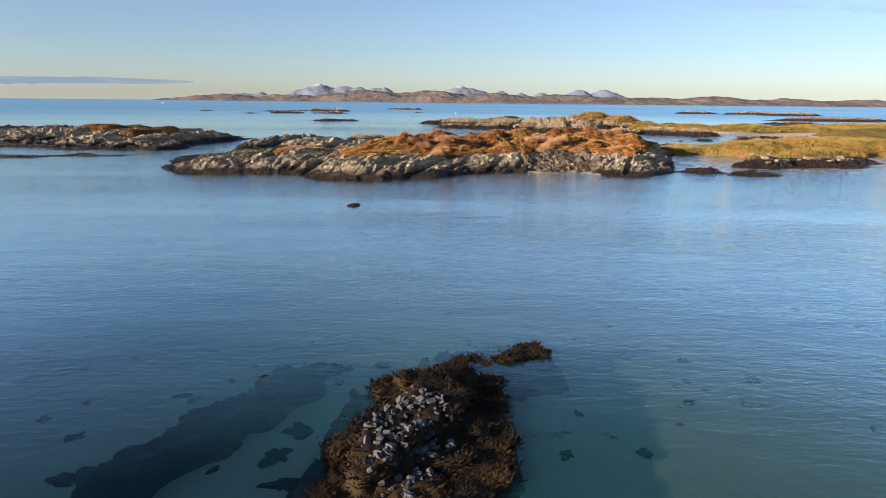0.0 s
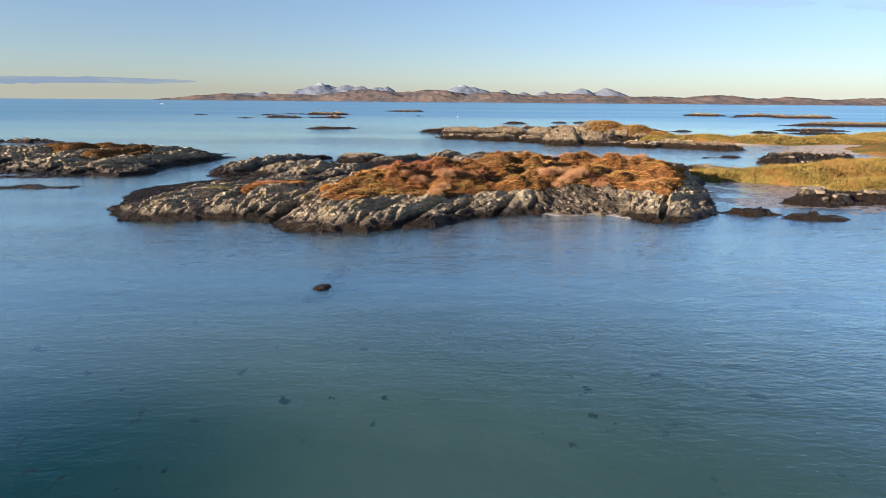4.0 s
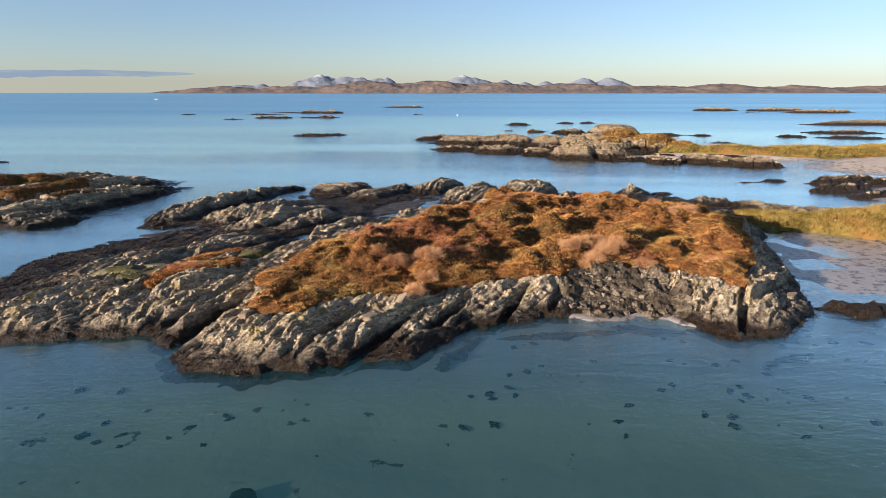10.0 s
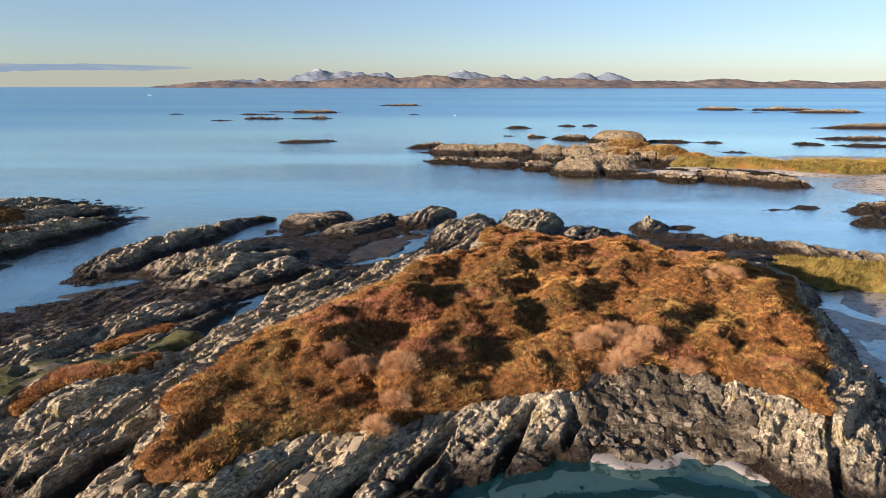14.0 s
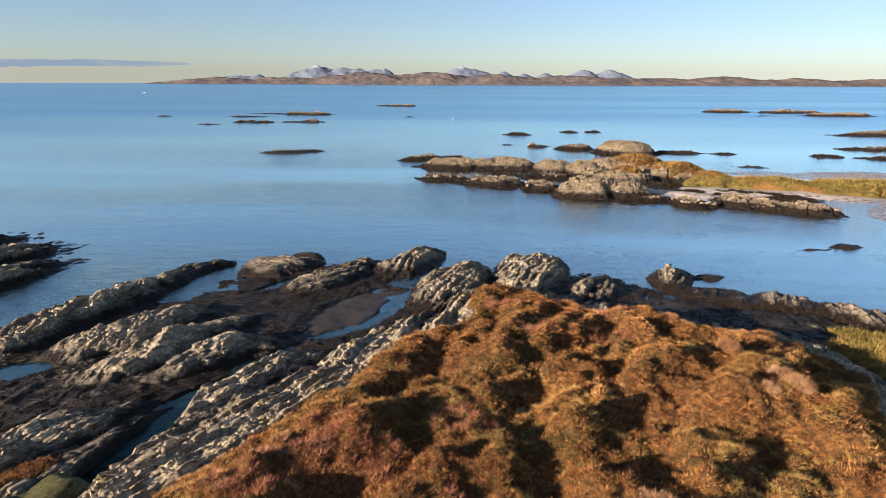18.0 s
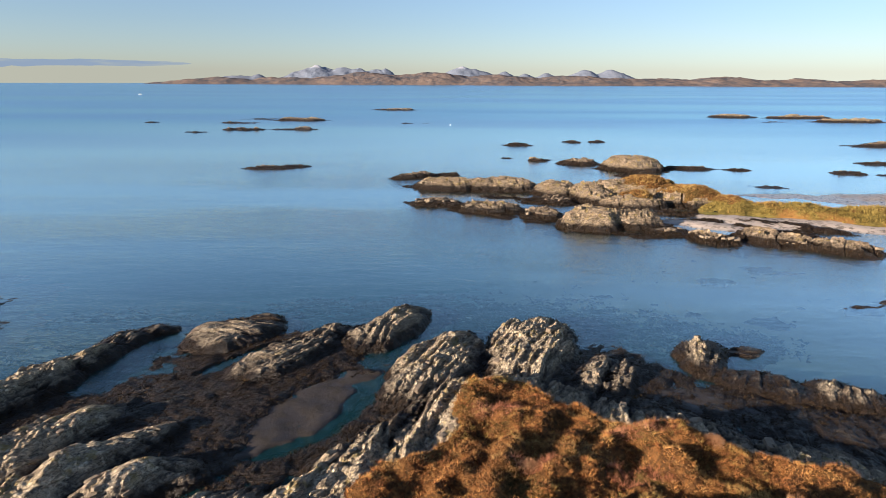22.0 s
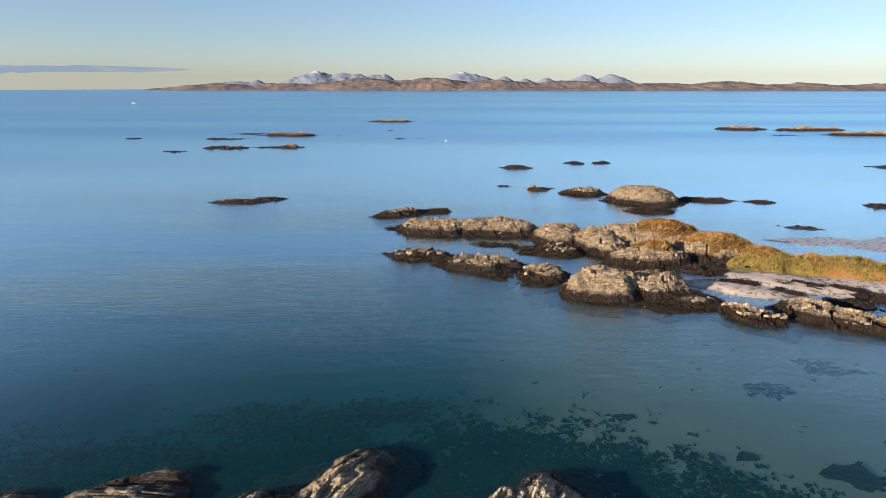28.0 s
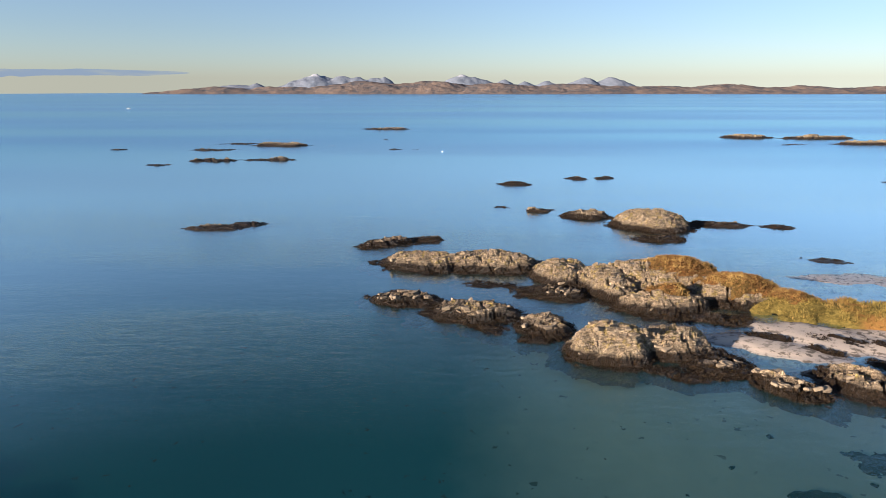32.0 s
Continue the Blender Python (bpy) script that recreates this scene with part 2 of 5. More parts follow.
def sea_material():
    """Clear sea water: tinted by what it lets through, and a rippled gloss on top."""
    k = Mat("sea_water")
    k.t.nodes.remove(k.b)
    out = k.t.nodes["Material Output"]
    clear = k.node("ShaderNodeBsdfTransparent")
    clear.inputs[0].default_value = (0.74, 0.92, 0.855, 1)
    gloss = k.node("ShaderNodeBsdfGlossy")
    face = k.node("ShaderNodeLayerWeight", Blend=0.5)
    wind = k.coords((1.0, 2.6, 1.0), -24)
    ripples = k.math("ADD", k.noise(1.5, 3, 0.6, wind, 0.5), k.math("MULTIPLY", k.noise(0.42, 3, 0.6, wind, 0.4), 0.9))
    wavelets = k.noise(0.62, 2, 0.5, k.coords((0.30, 1.0, 1.0), 9), 0.5)
    swell = k.noise(0.12, 3, 0.5, wind, 0.3)
    calm = k.span(k.noise(0.013, 4, 0.55, k.coords((0.35, 1.5, 1), 8)), 0.36, 0.60)
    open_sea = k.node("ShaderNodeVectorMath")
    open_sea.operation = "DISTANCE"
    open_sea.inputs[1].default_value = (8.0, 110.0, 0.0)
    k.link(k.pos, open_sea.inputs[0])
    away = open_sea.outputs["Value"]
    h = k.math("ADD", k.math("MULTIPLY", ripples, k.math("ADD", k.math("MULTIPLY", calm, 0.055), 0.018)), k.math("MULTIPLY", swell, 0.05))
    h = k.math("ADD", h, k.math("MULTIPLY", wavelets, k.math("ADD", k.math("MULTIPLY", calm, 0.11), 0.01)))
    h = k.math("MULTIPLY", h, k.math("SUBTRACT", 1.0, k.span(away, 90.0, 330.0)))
    # the reflection is tinted by hand: dimmer and bluer the farther out
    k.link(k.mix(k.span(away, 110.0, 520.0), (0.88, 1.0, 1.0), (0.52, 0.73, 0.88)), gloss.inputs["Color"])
    ruffled = k.span(k.noise(0.0045, 2, 0.5, k.coords((0.3, 1.6, 1), 5)), 0.38, 0.62)
    # far out the wavelets are too fine to see singly, and blur what they mirror
    k.link(k.math("ADD", 0.07, k.math("MULTIPLY", k.span(away, 80.0, 330.0), k.math("ADD", 0.10, k.math("MULTIPLY", ruffled, 0.10)))), gloss.inputs["Roughness"])
    bump = k.node("ShaderNodeBump", Strength=1.0, Distance=1.0)
    k.link(h, bump.inputs["Height"])
    k.link(bump.outputs[0], gloss.inputs["Normal"])
    slight = k.node("ShaderNodeBump", Strength=0.32, Distance=1.0)
    k.link(h, slight.inputs["Height"])
    k.link(slight.outputs[0], face.inputs["Normal"])
    # gloss of a rippled surface: 2 % straight down, nearly all of it at grazing
    fres = k.math("ADD", k.math("MULTIPLY", k.span(face.outputs["Facing"], 0.46, 0.90), 0.95), 0.02, True)
    murk = k.node("ShaderNodeBsdfDiffuse")
    murk.inputs[0].default_value = (0.030, 0.160, 0.180, 1)
    body = k.node("ShaderNodeMixShader")
    body.inputs[0].default_value = 0.13
    k.link(clear.outputs[0], body.inputs[1])
    k.link(murk.outputs[0], body.inputs[2])
    mixer = k.node("ShaderNodeMixShader")
    k.link(fres, mixer.inputs[0])
    k.link(body.outputs[0], mixer.inputs[1])
    k.link(gloss.outputs[0], mixer.inputs[2])
    k.link(mixer.outputs[0], out.inputs[0])
    return k.m


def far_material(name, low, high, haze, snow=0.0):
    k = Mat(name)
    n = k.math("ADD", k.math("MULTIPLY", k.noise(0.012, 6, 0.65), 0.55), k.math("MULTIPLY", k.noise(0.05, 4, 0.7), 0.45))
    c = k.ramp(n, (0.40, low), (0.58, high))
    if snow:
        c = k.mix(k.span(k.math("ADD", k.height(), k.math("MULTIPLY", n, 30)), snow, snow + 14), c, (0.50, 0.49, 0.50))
    # air haze is painted in: the land's own colour fades towards blue-grey
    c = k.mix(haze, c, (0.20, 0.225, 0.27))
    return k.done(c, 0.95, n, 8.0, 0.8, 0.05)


M_ROCK = rock_material("schist", STRIKE, weed=0.62, seaward=0.22)
M_ROCK_FAR = rock_material("schist_seaward", 12.0, weed=1.2, bright=1.4, pale=(0.41, 0.295, 0.170), lichen=1.0, dark=0.55, joints=0.6, cell=0.62)
M_SKERRY = rock_material("skerry_rock", 20.0, weed=0.85, pale=(0.34, 0.265, 0.180))
M_TURF = turf_material()
M_HEATHER = plant_material("heather", (0.10, (0.075, 0.034, 0.014)), (0.30, (0.24, 0.092, 0.028)), (0.50, (0.45, 0.195, 0.052)), (0.70, (0.57, 0.305, 0.084)), (0.9, (0.60, 0.40, 0.145)), patch=0.6, patch_colour=(0.105, 0.045, 0.018))
M_MYRTLE = plant_material("bog_myrtle", (0.2, (0.19, 0.070, 0.032)), (0.5, (0.36, 0.140, 0.066)), (0.85, (0.48, 0.235, 0.12)))
M_TWIG = plant_material("willow_twigs", (0.2, (0.26, 0.125, 0.055)), (0.5, (0.42, 0.225, 0.105)), (0.85, (0.52, 0.32, 0.165)))
M_GRASS = plant_material("marram", (0.1, (0.075, 0.06, 0.014)), (0.4, (0.19, 0.135, 0.03)), (0.65, (0.29, 0.205, 0.05)), (0.9, (0.37, 0.28, 0.085)), patch=0.45, patch_colour=(0.27, 0.125, 0.035))
M_CROWN = plant_material("crown_heath", (0.1, (0.08, 0.05, 0.018)), (0.4, (0.20, 0.105, 0.032)), (0.6, (0.31, 0.185, 0.055)), (0.9, (0.44, 0.30, 0.10)))
M_DUNE = grass_ground_material()
M_SAND = sand_material()
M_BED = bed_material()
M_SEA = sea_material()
M_WRACK = plant_material("wrack", (0.1, (0.010, 0.007, 0.004)), (0.5, (0.022, 0.014, 0.007)), (0.8, (0.052, 0.031, 0.011)), (0.95, (0.10, 0.060, 0.019)))
M_KELP = plant_material("sunken_weed", (0.1, (0.006, 0.007, 0.006)), (0.6, (0.016, 0.015, 0.010)), (0.95, (0.035, 0.028, 0.014)))
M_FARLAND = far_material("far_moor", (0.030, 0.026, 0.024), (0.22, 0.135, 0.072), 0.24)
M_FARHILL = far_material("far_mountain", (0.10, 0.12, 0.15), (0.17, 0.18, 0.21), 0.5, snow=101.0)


def salt_turf_material():
    k = Mat("salt_turf")
    fine, big = k.noise(3.0, 6, 0.7), k.noise(0.5, 4, 0.6)
    c = k.ramp(fine, (0.3, (0.03, 0.028, 0.012)), (0.5, (0.085, 0.078, 0.030)), (0.72, (0.17, 0.145, 0.055)))
    c = k.mix(k.math("MULTIPLY", k.span(big, 0.52, 0.62), 0.6), c, (0.24, 0.20, 0.15))
    return k.done(c, 0.95, fine, 0.15, 0.9, 0.1)


M_SALT = salt_turf_material()


def cove_material():
    k = Mat("weedy_gravel")
    fine, big = k.noise(5.0, 6, 0.7), k.noise(0.8, 5, 0.65)
    c = k.ramp(fine, (0.35, (0.030, 0.022, 0.014)), (0.52, (0.10, 0.076, 0.048)), (0.68, (0.25, 0.20, 0.135)))
    c = k.mix(k.math("MULTIPLY", k.span(big, 0.44, 0.58), 0.85), c, (0.028, 0.020, 0.010))
    return k.done(c, 0.85, k.math("ADD", fine, big), 0.12, 1.0)


def mud_material():
    k = Mat("wet_mud_sand")
    fine, big = k.noise(4.0, 6, 0.7), k.noise(0.7, 5, 0.6)
    c = k.mix(fine, (0.028, 0.023, 0.018), (0.062, 0.050, 0.040))
    c = k.mix(k.math("MULTIPLY", k.span(big, 0.50, 0.62), 0.7), c, (0.04, 0.031, 0.020))
    return k.done(c, k.ramp(big, (0.35, 0.38), (0.6, 0.8)), k.math("ADD", fine, big), 0.06, 0.7)


# ---- noise and landforms, on arrays ----
def lattice(ix, iy, seed):
    h = (ix.astype(np.int64) * 374761393 + iy.astype(np.int64) * 668265263 + seed * 1442695041) & 0xFFFFFFFF
    h = ((h ^ (h >> 13)) * 1274126177) & 0xFFFFFFFF
    h = ((h ^ (h >> 16)) * 2246822519) & 0xFFFFFFFF
    return ((h ^ (h >> 15)) & 0xFFFFFF) / float(0xFFFFFF)


def vnoise(x, y, seed=0):
    ix, iy = np.floor(x), np.floor(y)
    fx, fy = x - ix, y - iy
    fx, fy = fx * fx * fx * (fx * (fx * 6 - 15) + 10), fy * fy * fy * (fy * (fy * 6 - 15) + 10)
    a, b = lattice(ix, iy, seed), lattice(ix + 1, iy, seed)
    c, d = lattice(ix, iy + 1, seed), lattice(ix + 1, iy + 1, seed)
    return (a * (1 - fx) + b * fx) * (1 - fy) + (c * (1 - fx) + d * fx) * fy - 0.5


def fbm(x, y, seed=0, octaves=4):
    out, amp = 0.0, 1.0
    for n in range(octaves):
        out = out + amp * vnoise(x * 2.03**n + 17.3 * n, y * 2.03**n - 9.1 * n, seed + n)
        amp *= 0.5
    return out


def step(v, lo, hi):
    t = np.clip((v - lo) / (hi - lo), 0, 1)
    return t * t * (3 - 2 * t)


def saw(t, crest=0.24):
    """Beds on edge: a steep rise on one flank, then a long slope down to the next bed."""
    f = t - np.floor(t)
    return np.where(f < crest, f / crest, (1 - f) / (1 - crest)) - 0.5


def rock_detail(X, Y, strike, size=1.0, seed=0, joints=0.45):
    """Tilted beds at three sizes, cut across by joints into blocks that have slipped and worn unevenly."""
    a = np.radians(strike)
    X, Y = X / size, Y / size
    u, v = X * np.cos(a) + Y * np.sin(a), -X * np.sin(a) + Y * np.cos(a)
    v = v + 1.5 * fbm(u / 15, v / 10, seed + 40, 3)
    wob = 0.5 * fbm(u / 1.8, v / 1.2, seed + 8, 4)
    t = v / 2.9 + 0.7 * fbm(u / 11, v / 6, seed + 21, 2)
    row = np.floor(t)
    own = lattice(row, row * 0 + 1, seed)
    out = 0.70 * saw(t, 0.2) * np.clip(0.3 + 0.7 * own + 1.3 * vnoise(u / 6 + 31 * own, row * 7.31, seed + 1), 0.1, 1.5)
    t = (v + 0.5 * wob) / 1.05 + 0.6 * fbm(u / 5, v / 3, seed + 22, 2)
    row = np.floor(t)
    own = lattice(row, row * 0 + 2, seed)
    out = out + 0.36 * saw(t) * np.clip(0.35 + 0.8 * own + 1.2 * vnoise(u / 2.6 + 17 * own, row * 5.1, seed + 2), 0.1, 1.5)
    col = (u + 0.3 * v + 1.6 * wob) / (1.7 * (0.55 + 0.9 * own)) + 7.7 * own
    cell = np.floor(col)
    edge = np.minimum(col - cell, 1 - (col - cell))
    out = out + 0.24 * (lattice(row, cell, seed + 3) - 0.5) - 0.17 * (1 - step(edge, 0.0, 0.12))
    t = (v + wob) / 0.43
    row = np.floor(t)
    own = lattice(row, row * 0 + 4, seed)
    cell = np.floor((u - 0.2 * v + 2.0 * wob) / (0.75 * (0.6 + 0.8 * own)) + 5.3 * own)
    out = out + 0.15 * saw(t) + 0.17 * (lattice(row, cell, seed + 5) - 0.5)
    # long joints right across the beds
    j = (u + 0.45 * v + 2.2 * fbm(u / 4, v / 4, seed + 31, 2)) / 5.2
    out = out - joints * (1 - step(np.abs(j - np.round(j)), 0.0, 0.06)) * step(vnoise(u / 9, v / 5, seed + 33), -0.2, 0.1)
    return size * (out + 0.17 * fbm(u / 1.1, v / 0.55, seed + 4, 4) + 0.5 * fbm(u / 6, v / 3, seed + 6, 3) - 0.12)


def ledges(z, X, Y, thick, seed, strike, share=0.5):
    """Bedding that shows as ledges: the height stays near a bed's top, then drops to the next."""
    a = radians(strike)
    dip = 0.10 * (-X * math.sin(a) + Y * math.cos(a)) + 0.8 * fbm(X / 7, Y / 7, seed, 3)
    t = (z + dip) / thick
    k = np.floor(t)
    return np.where(z > 0.1, thick * (k + step(t - k, 0.55, 1.0)) - dip, z) * share + (1 - share) * z


def humps(X, Y, prims, warp=0.8, seed=0, floor=-2.5, power=2.5):
    """The highest of several whale-backed ridges: x, y, half length, half width, heading, height."""
    wx = warp * 2.4 * fbm(X / 5, Y / 5, seed + 60, 5)
    wy = warp * 2.4 * fbm(X / 5, Y / 5, seed + 70, 5)
    X, Y = X + wx, Y + wy
    out = np.full(X.shape, floor)
    for cx, cy, half, wide, turn, top in prims:
        a = radians(turn)
        u = ((X - cx) * math.cos(a) + (Y - cy) * math.sin(a)) / half
        v = (-(X - cx) * math.sin(a) + (Y - cy) * math.cos(a)) / wide
        r = np.sqrt(u * u + v * v)
        z = np.where(r < 1, top * (1 - r**power), -1.1 * (r - 1) * min(wide, 3.0))
        out = np.maximum(out, z)
    return out


def largest(keep):
    """The largest connected patch of a mask."""
    left, best = {tuple(c) for c in np.argwhere(keep).tolist()}, set()
    while len(left) > len(best):
        todo, patch = [left.pop()], set()
        while todo:
            j, i = todo.pop()
            patch.add((j, i))
            for n in ((j + 1, i), (j - 1, i), (j, i + 1), (j, i - 1)):
                if n in left:
                    left.discard(n)
                    todo.append(n)
        best = max(best, patch, key=len)
    out = np.zeros_like(keep)
    j, i = zip(*best)
    out[list(j), list(i)] = True
    return out


def sheet(name, box, res, height, material, low=-1.1, kind="structure", label="", category="", smooth=True, whole=False):
    """A ground form as one mesh: a grid over box with height(X, Y), without what lies under low."""
    x0, y0, x1, y1 = box
    nx, ny = int((x1 - x0) / res) + 1, int((y1 - y0) / res) + 1
    X, Y = np.meshgrid(np.linspace(x0, x1, nx), np.linspace(y0, y1, ny))
    Z = height(X, Y)
    up = Z > low
    keep = up[:-1, :-1] | up[1:, :-1] | up[:-1, 1:] | up[1:, 1:]
    if whole:
        keep = largest(keep)
    j, i = np.nonzero(keep)
    q = np.stack([j * nx + i, j * nx + i + 1, (j + 1) * nx + i + 1, (j + 1) * nx + i], 1)
    used, inv = np.unique(q, return_inverse=True)
    co = np.stack([X.ravel(), Y.ravel(), np.maximum(Z, max(low, -3.0) - 0.6).ravel()], 1)[used]
    return mesh_thing(name, co, inv.reshape(-1, 4), material, smooth, kind, label, category)


def mesh_data(name, co, faces, material, smooth=False):
    """A mesh from arrays; every face has as many corners as faces has columns."""
    co, faces = np.asarray(co, np.float32), np.asarray(faces, np.int32)
    me = bpy.data.meshes.new(name)
    me.vertices.add(len(co))
    me.vertices.foreach_set("co", co.ravel())
    me.loops.add(faces.size)
    me.loops.foreach_set("vertex_index", faces.ravel())
    me.polygons.add(len(faces))
    me.polygons.foreach_set("loop_start", np.arange(0, faces.size, faces.shape[1], dtype=np.int32))
    me.polygons.foreach_set("use_smooth", np.full(len(faces), smooth))
    me.update(calc_edges=True)
    me.materials.append(material)
    return me


def mesh_thing(name, co, faces, material, smooth=False, kind="", label="", category="", group=""):
    return tagged(new(name, mesh_data(name, co, faces, material, smooth)), label, category, group, kind)


def part(name, data, parent, label=""):
    ob = new(name, data)
    ob.parent = parent
    return tagged(ob, label)


# ---- the sea and its bed: one sheet each, to the horizon ----
def bed_height(X, Y):
    near = -1.05 - 2.0 * step(-X, 5, 32) * step(-Y, -58, -46)
    near = near - 1.5 * step(-X, -6, 18) * step(-Y, -56, -44) * step(Y, 26, 36)
    back = step(Y, 142, 178)
    left = step(-X, -44, 15)
    deep = back * (0.5 + 3.6 * left) + 5.0 * step(Y, 190, 420) + 0.7 * back
    shoal = step(X, -14, 58) * step(-Y, -255, -190) * step(Y, 120, 150)
    z = near - deep * (1 - 0.92 * shoal) + 0.25 * shoal - 4.0 * step(-X, 42, 80)
    z = z + 0.8 * step(X, -46, -34) * step(-X, -40, -28) * step(Y, 69, 77) * step(-Y, -108, -96)
    z = z + 0.40 * step(-np.hypot(X + 12.4, Y - 60.5) / 13, -1.0, -0.2)
    return z + 0.25 * fbm(X / 18, Y / 18, 5, 4) + 0.05 * fbm(X / 2.5, Y / 2.5, 15, 2)


def disc(radii, turns, cx, cy, height):
    a = np.linspace(0, 2 * np.pi, turns, endpoint=False)
    R, A = np.meshgrid(radii, a, indexing="ij")
    X, Y = cx + R * np.cos(A), cy + R * np.sin(A)
    Z = height(X, Y)
    n = len(radii)
    i, j = np.meshgrid(np.arange(n - 1), np.arange(turns), indexing="ij")
    k = (j + 1) % turns
    q = np.stack([i * turns + j, (i + 1) * turns + j, (i + 1) * turns + k, i * turns + k], -1).reshape(-1, 4)
    return np.stack([X.ravel(), Y.ravel(), Z.ravel()], 1), q


SEA_R = 3750.0
radii = np.concatenate([np.linspace(0.5, 170, 150), 170 * (SEA_R / 170) ** np.linspace(0.03, 1, 45)])
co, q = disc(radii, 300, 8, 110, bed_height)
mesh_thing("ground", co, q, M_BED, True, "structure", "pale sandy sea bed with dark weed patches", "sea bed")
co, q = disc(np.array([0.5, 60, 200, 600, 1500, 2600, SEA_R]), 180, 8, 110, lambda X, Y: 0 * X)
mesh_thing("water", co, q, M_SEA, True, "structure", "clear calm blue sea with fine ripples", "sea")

# ---- the main island: rock ----
PLATFORM = [(-31, 90.5, 13, 7.5, 38, 2.0), (-25, 93, 9, 5.5, 50, 2.5), (-37, 85.5, 7, 3.4, 25, 1.2), (-24.5, 86, 7.5, 3.4, 35, 1.9),
            (-28.5, 107, 10, 2.8, 56, 1.7), (-19.5, 86, 7, 2.8, 50, 1.7), (-34, 100, 10, 3.4, 50, 1.5), (-23, 100, 9, 4, 62, 1.5),
            (-16.3, 104.5, 10, 3.0, 63, 1.9), (-6.3, 121.5, 12, 3.4, 63, 2.1)]
RIDGES = [(-38, 134, 16.5, 3.5, 70, 2.0), (-30.5, 126.5, 10, 4.0, 57, 2.0), (-25, 123, 11, 2.7, 57, 1.9), (-21, 121, 7, 2.8, 46, 1.7),
          (-15.5, 115.5, 9, 3.1, 60, 1.8), (-33.5, 147, 6, 2.4, 55, 1.0), (-12, 121, 4, 2.0, 40, 0.9)]
TIDAL = [(-27, 124, 25, 11, 62, 0.62), (-15, 141, 15, 7, 50, 0.45), (-7, 131, 13, 6, 60, 0.15), (12, 137, 14, 9, 30, 0.6), (29, 134.5, 13, 5, -18, 0.2), (38, 128, 10, 6, -40, 0.7)]
REAR = [(-22, 150, 7, 3.8, 55, 1.5), (-13.8, 145.3, 8.8, 4.0, 50, 1.5), (-4, 151.8, 8.6, 3.4, 60, 1.6), (-6, 140.3, 2.4, 0.9, 35, 0.7), (-31.5, 151, 3.0, 1.4, 35, 0.8),
        (1.6, 141.5, 10, 4.3, 65, 1.9), (11.5, 145.5, 10.5, 4.7, 68, 1.95), (17.5, 139.5, 5.5, 3.4, 60, 1.35)]
EAST = [(29.4, 144.3, 5.2, 2.7, 66, 1.45), (33, 138.6, 6.5, 2.2, -28, 0.8), (40, 136, 5, 2.4, -30, 1.1), (46, 131.5, 5.5, 3, -40, 1.3), (51, 127, 5, 3.2, -30, 1.4)]
POOLS = [(-21.5, 106, 8.5, 1.5, 78, 1.1), (-8.3, 134, 9, 3.2, 60, 0.55), (-19, 116.2, 4.5, 0.9, 48, 0.8), (-18.8, 144, 5.5, 1.0, 50, 0.8), (-39, 117, 7, 2.2, 40, 1.0), (-3.6, 88.0, 1.1, 0.7, 50, 0.7)]


GULLIES = [(-10.9, 81.6, 3.6, 0.5, 60, 0.9), (-7.6, 80.8, 4.2, 0.5, 58, 0.9), (-20.3, 84.2, 5.0, 1.2, 70, 1.3), (-2.3, 85.6, 3.2, 0.45, 58, 0.8), (2.6, 87.2, 2.8, 0.4, 62, 0.8), (6.8, 89.4, 2.4, 0.45, 62, 0.7), (20.4, 85.4, 3.2, 0.4, 66, 0.8)]


def pools(X, Y, prims):
    out = np.zeros(X.shape)
    for cx, cy, half, wide, turn, deep in prims:
        a = radians(turn)
        u = ((X - cx) * math.cos(a) + (Y - cy) * math.sin(a)) / half
        v = (-(X - cx) * math.sin(a) + (Y - cy) * math.cos(a)) / wide
        out = np.maximum(out, deep * step(-(u * u + v * v), -1.3, -0.5))
    return out


PATCH = [(-26, 92.8, 5.5, 2.3, 48, 1.7), (-27.5, 102, 4, 1.6, 55, 1.4)]
# the island's shore and the edge of its heath, in plan
SHORE = [(-38.8, 81.6), (-34.5, 82), (-30, 82.2), (-25.4, 83.2), (-22.3, 80), (-20.6, 77.2), (-16, 76.6), (-12.3, 77), (-8.5, 78.6), (-5, 79.4), (-2.8, 82), (-1.4, 84.7),
         (2, 85.2), (6.2, 87), (11, 87), (13.3, 88.1), (16.2, 85.9), (18.7, 82.4), (21, 82.6), (23.3, 83.5), (26.8, 87), (29.5, 92.8), (32.4, 102.7), (34.8, 109.1),
         (38, 118), (36, 127), (28, 130), (20, 136), (8, 140), (0, 138), (-6, 128), (-13, 118), (-20, 113), (-30, 113), (-38, 112), (-45.5, 106.5), (-46.7, 101.4), (-44.8, 95), (-43.1, 87.5)]
HEATH = [(-17.5, 82.2), (-14, 81.2), (-9.8, 86), (-5.6, 86.7), (-0.2, 89.5), (6.6, 90.9), (10.9, 93.8), (14.7, 93.8), (18.2, 91.4), (21.5, 86.8), (27.4, 98.4), (34.4, 114),
         (32.7, 121.6), (28, 122.6), (21, 127.3), (13.3, 130), (11.3, 131), (9, 136.2), (4.8, 136.4), (2.4, 127), (-3.3, 122.2), (-7.4, 115), (-11, 106.5), (-16.3, 99.4), (-19.1, 91.1)]


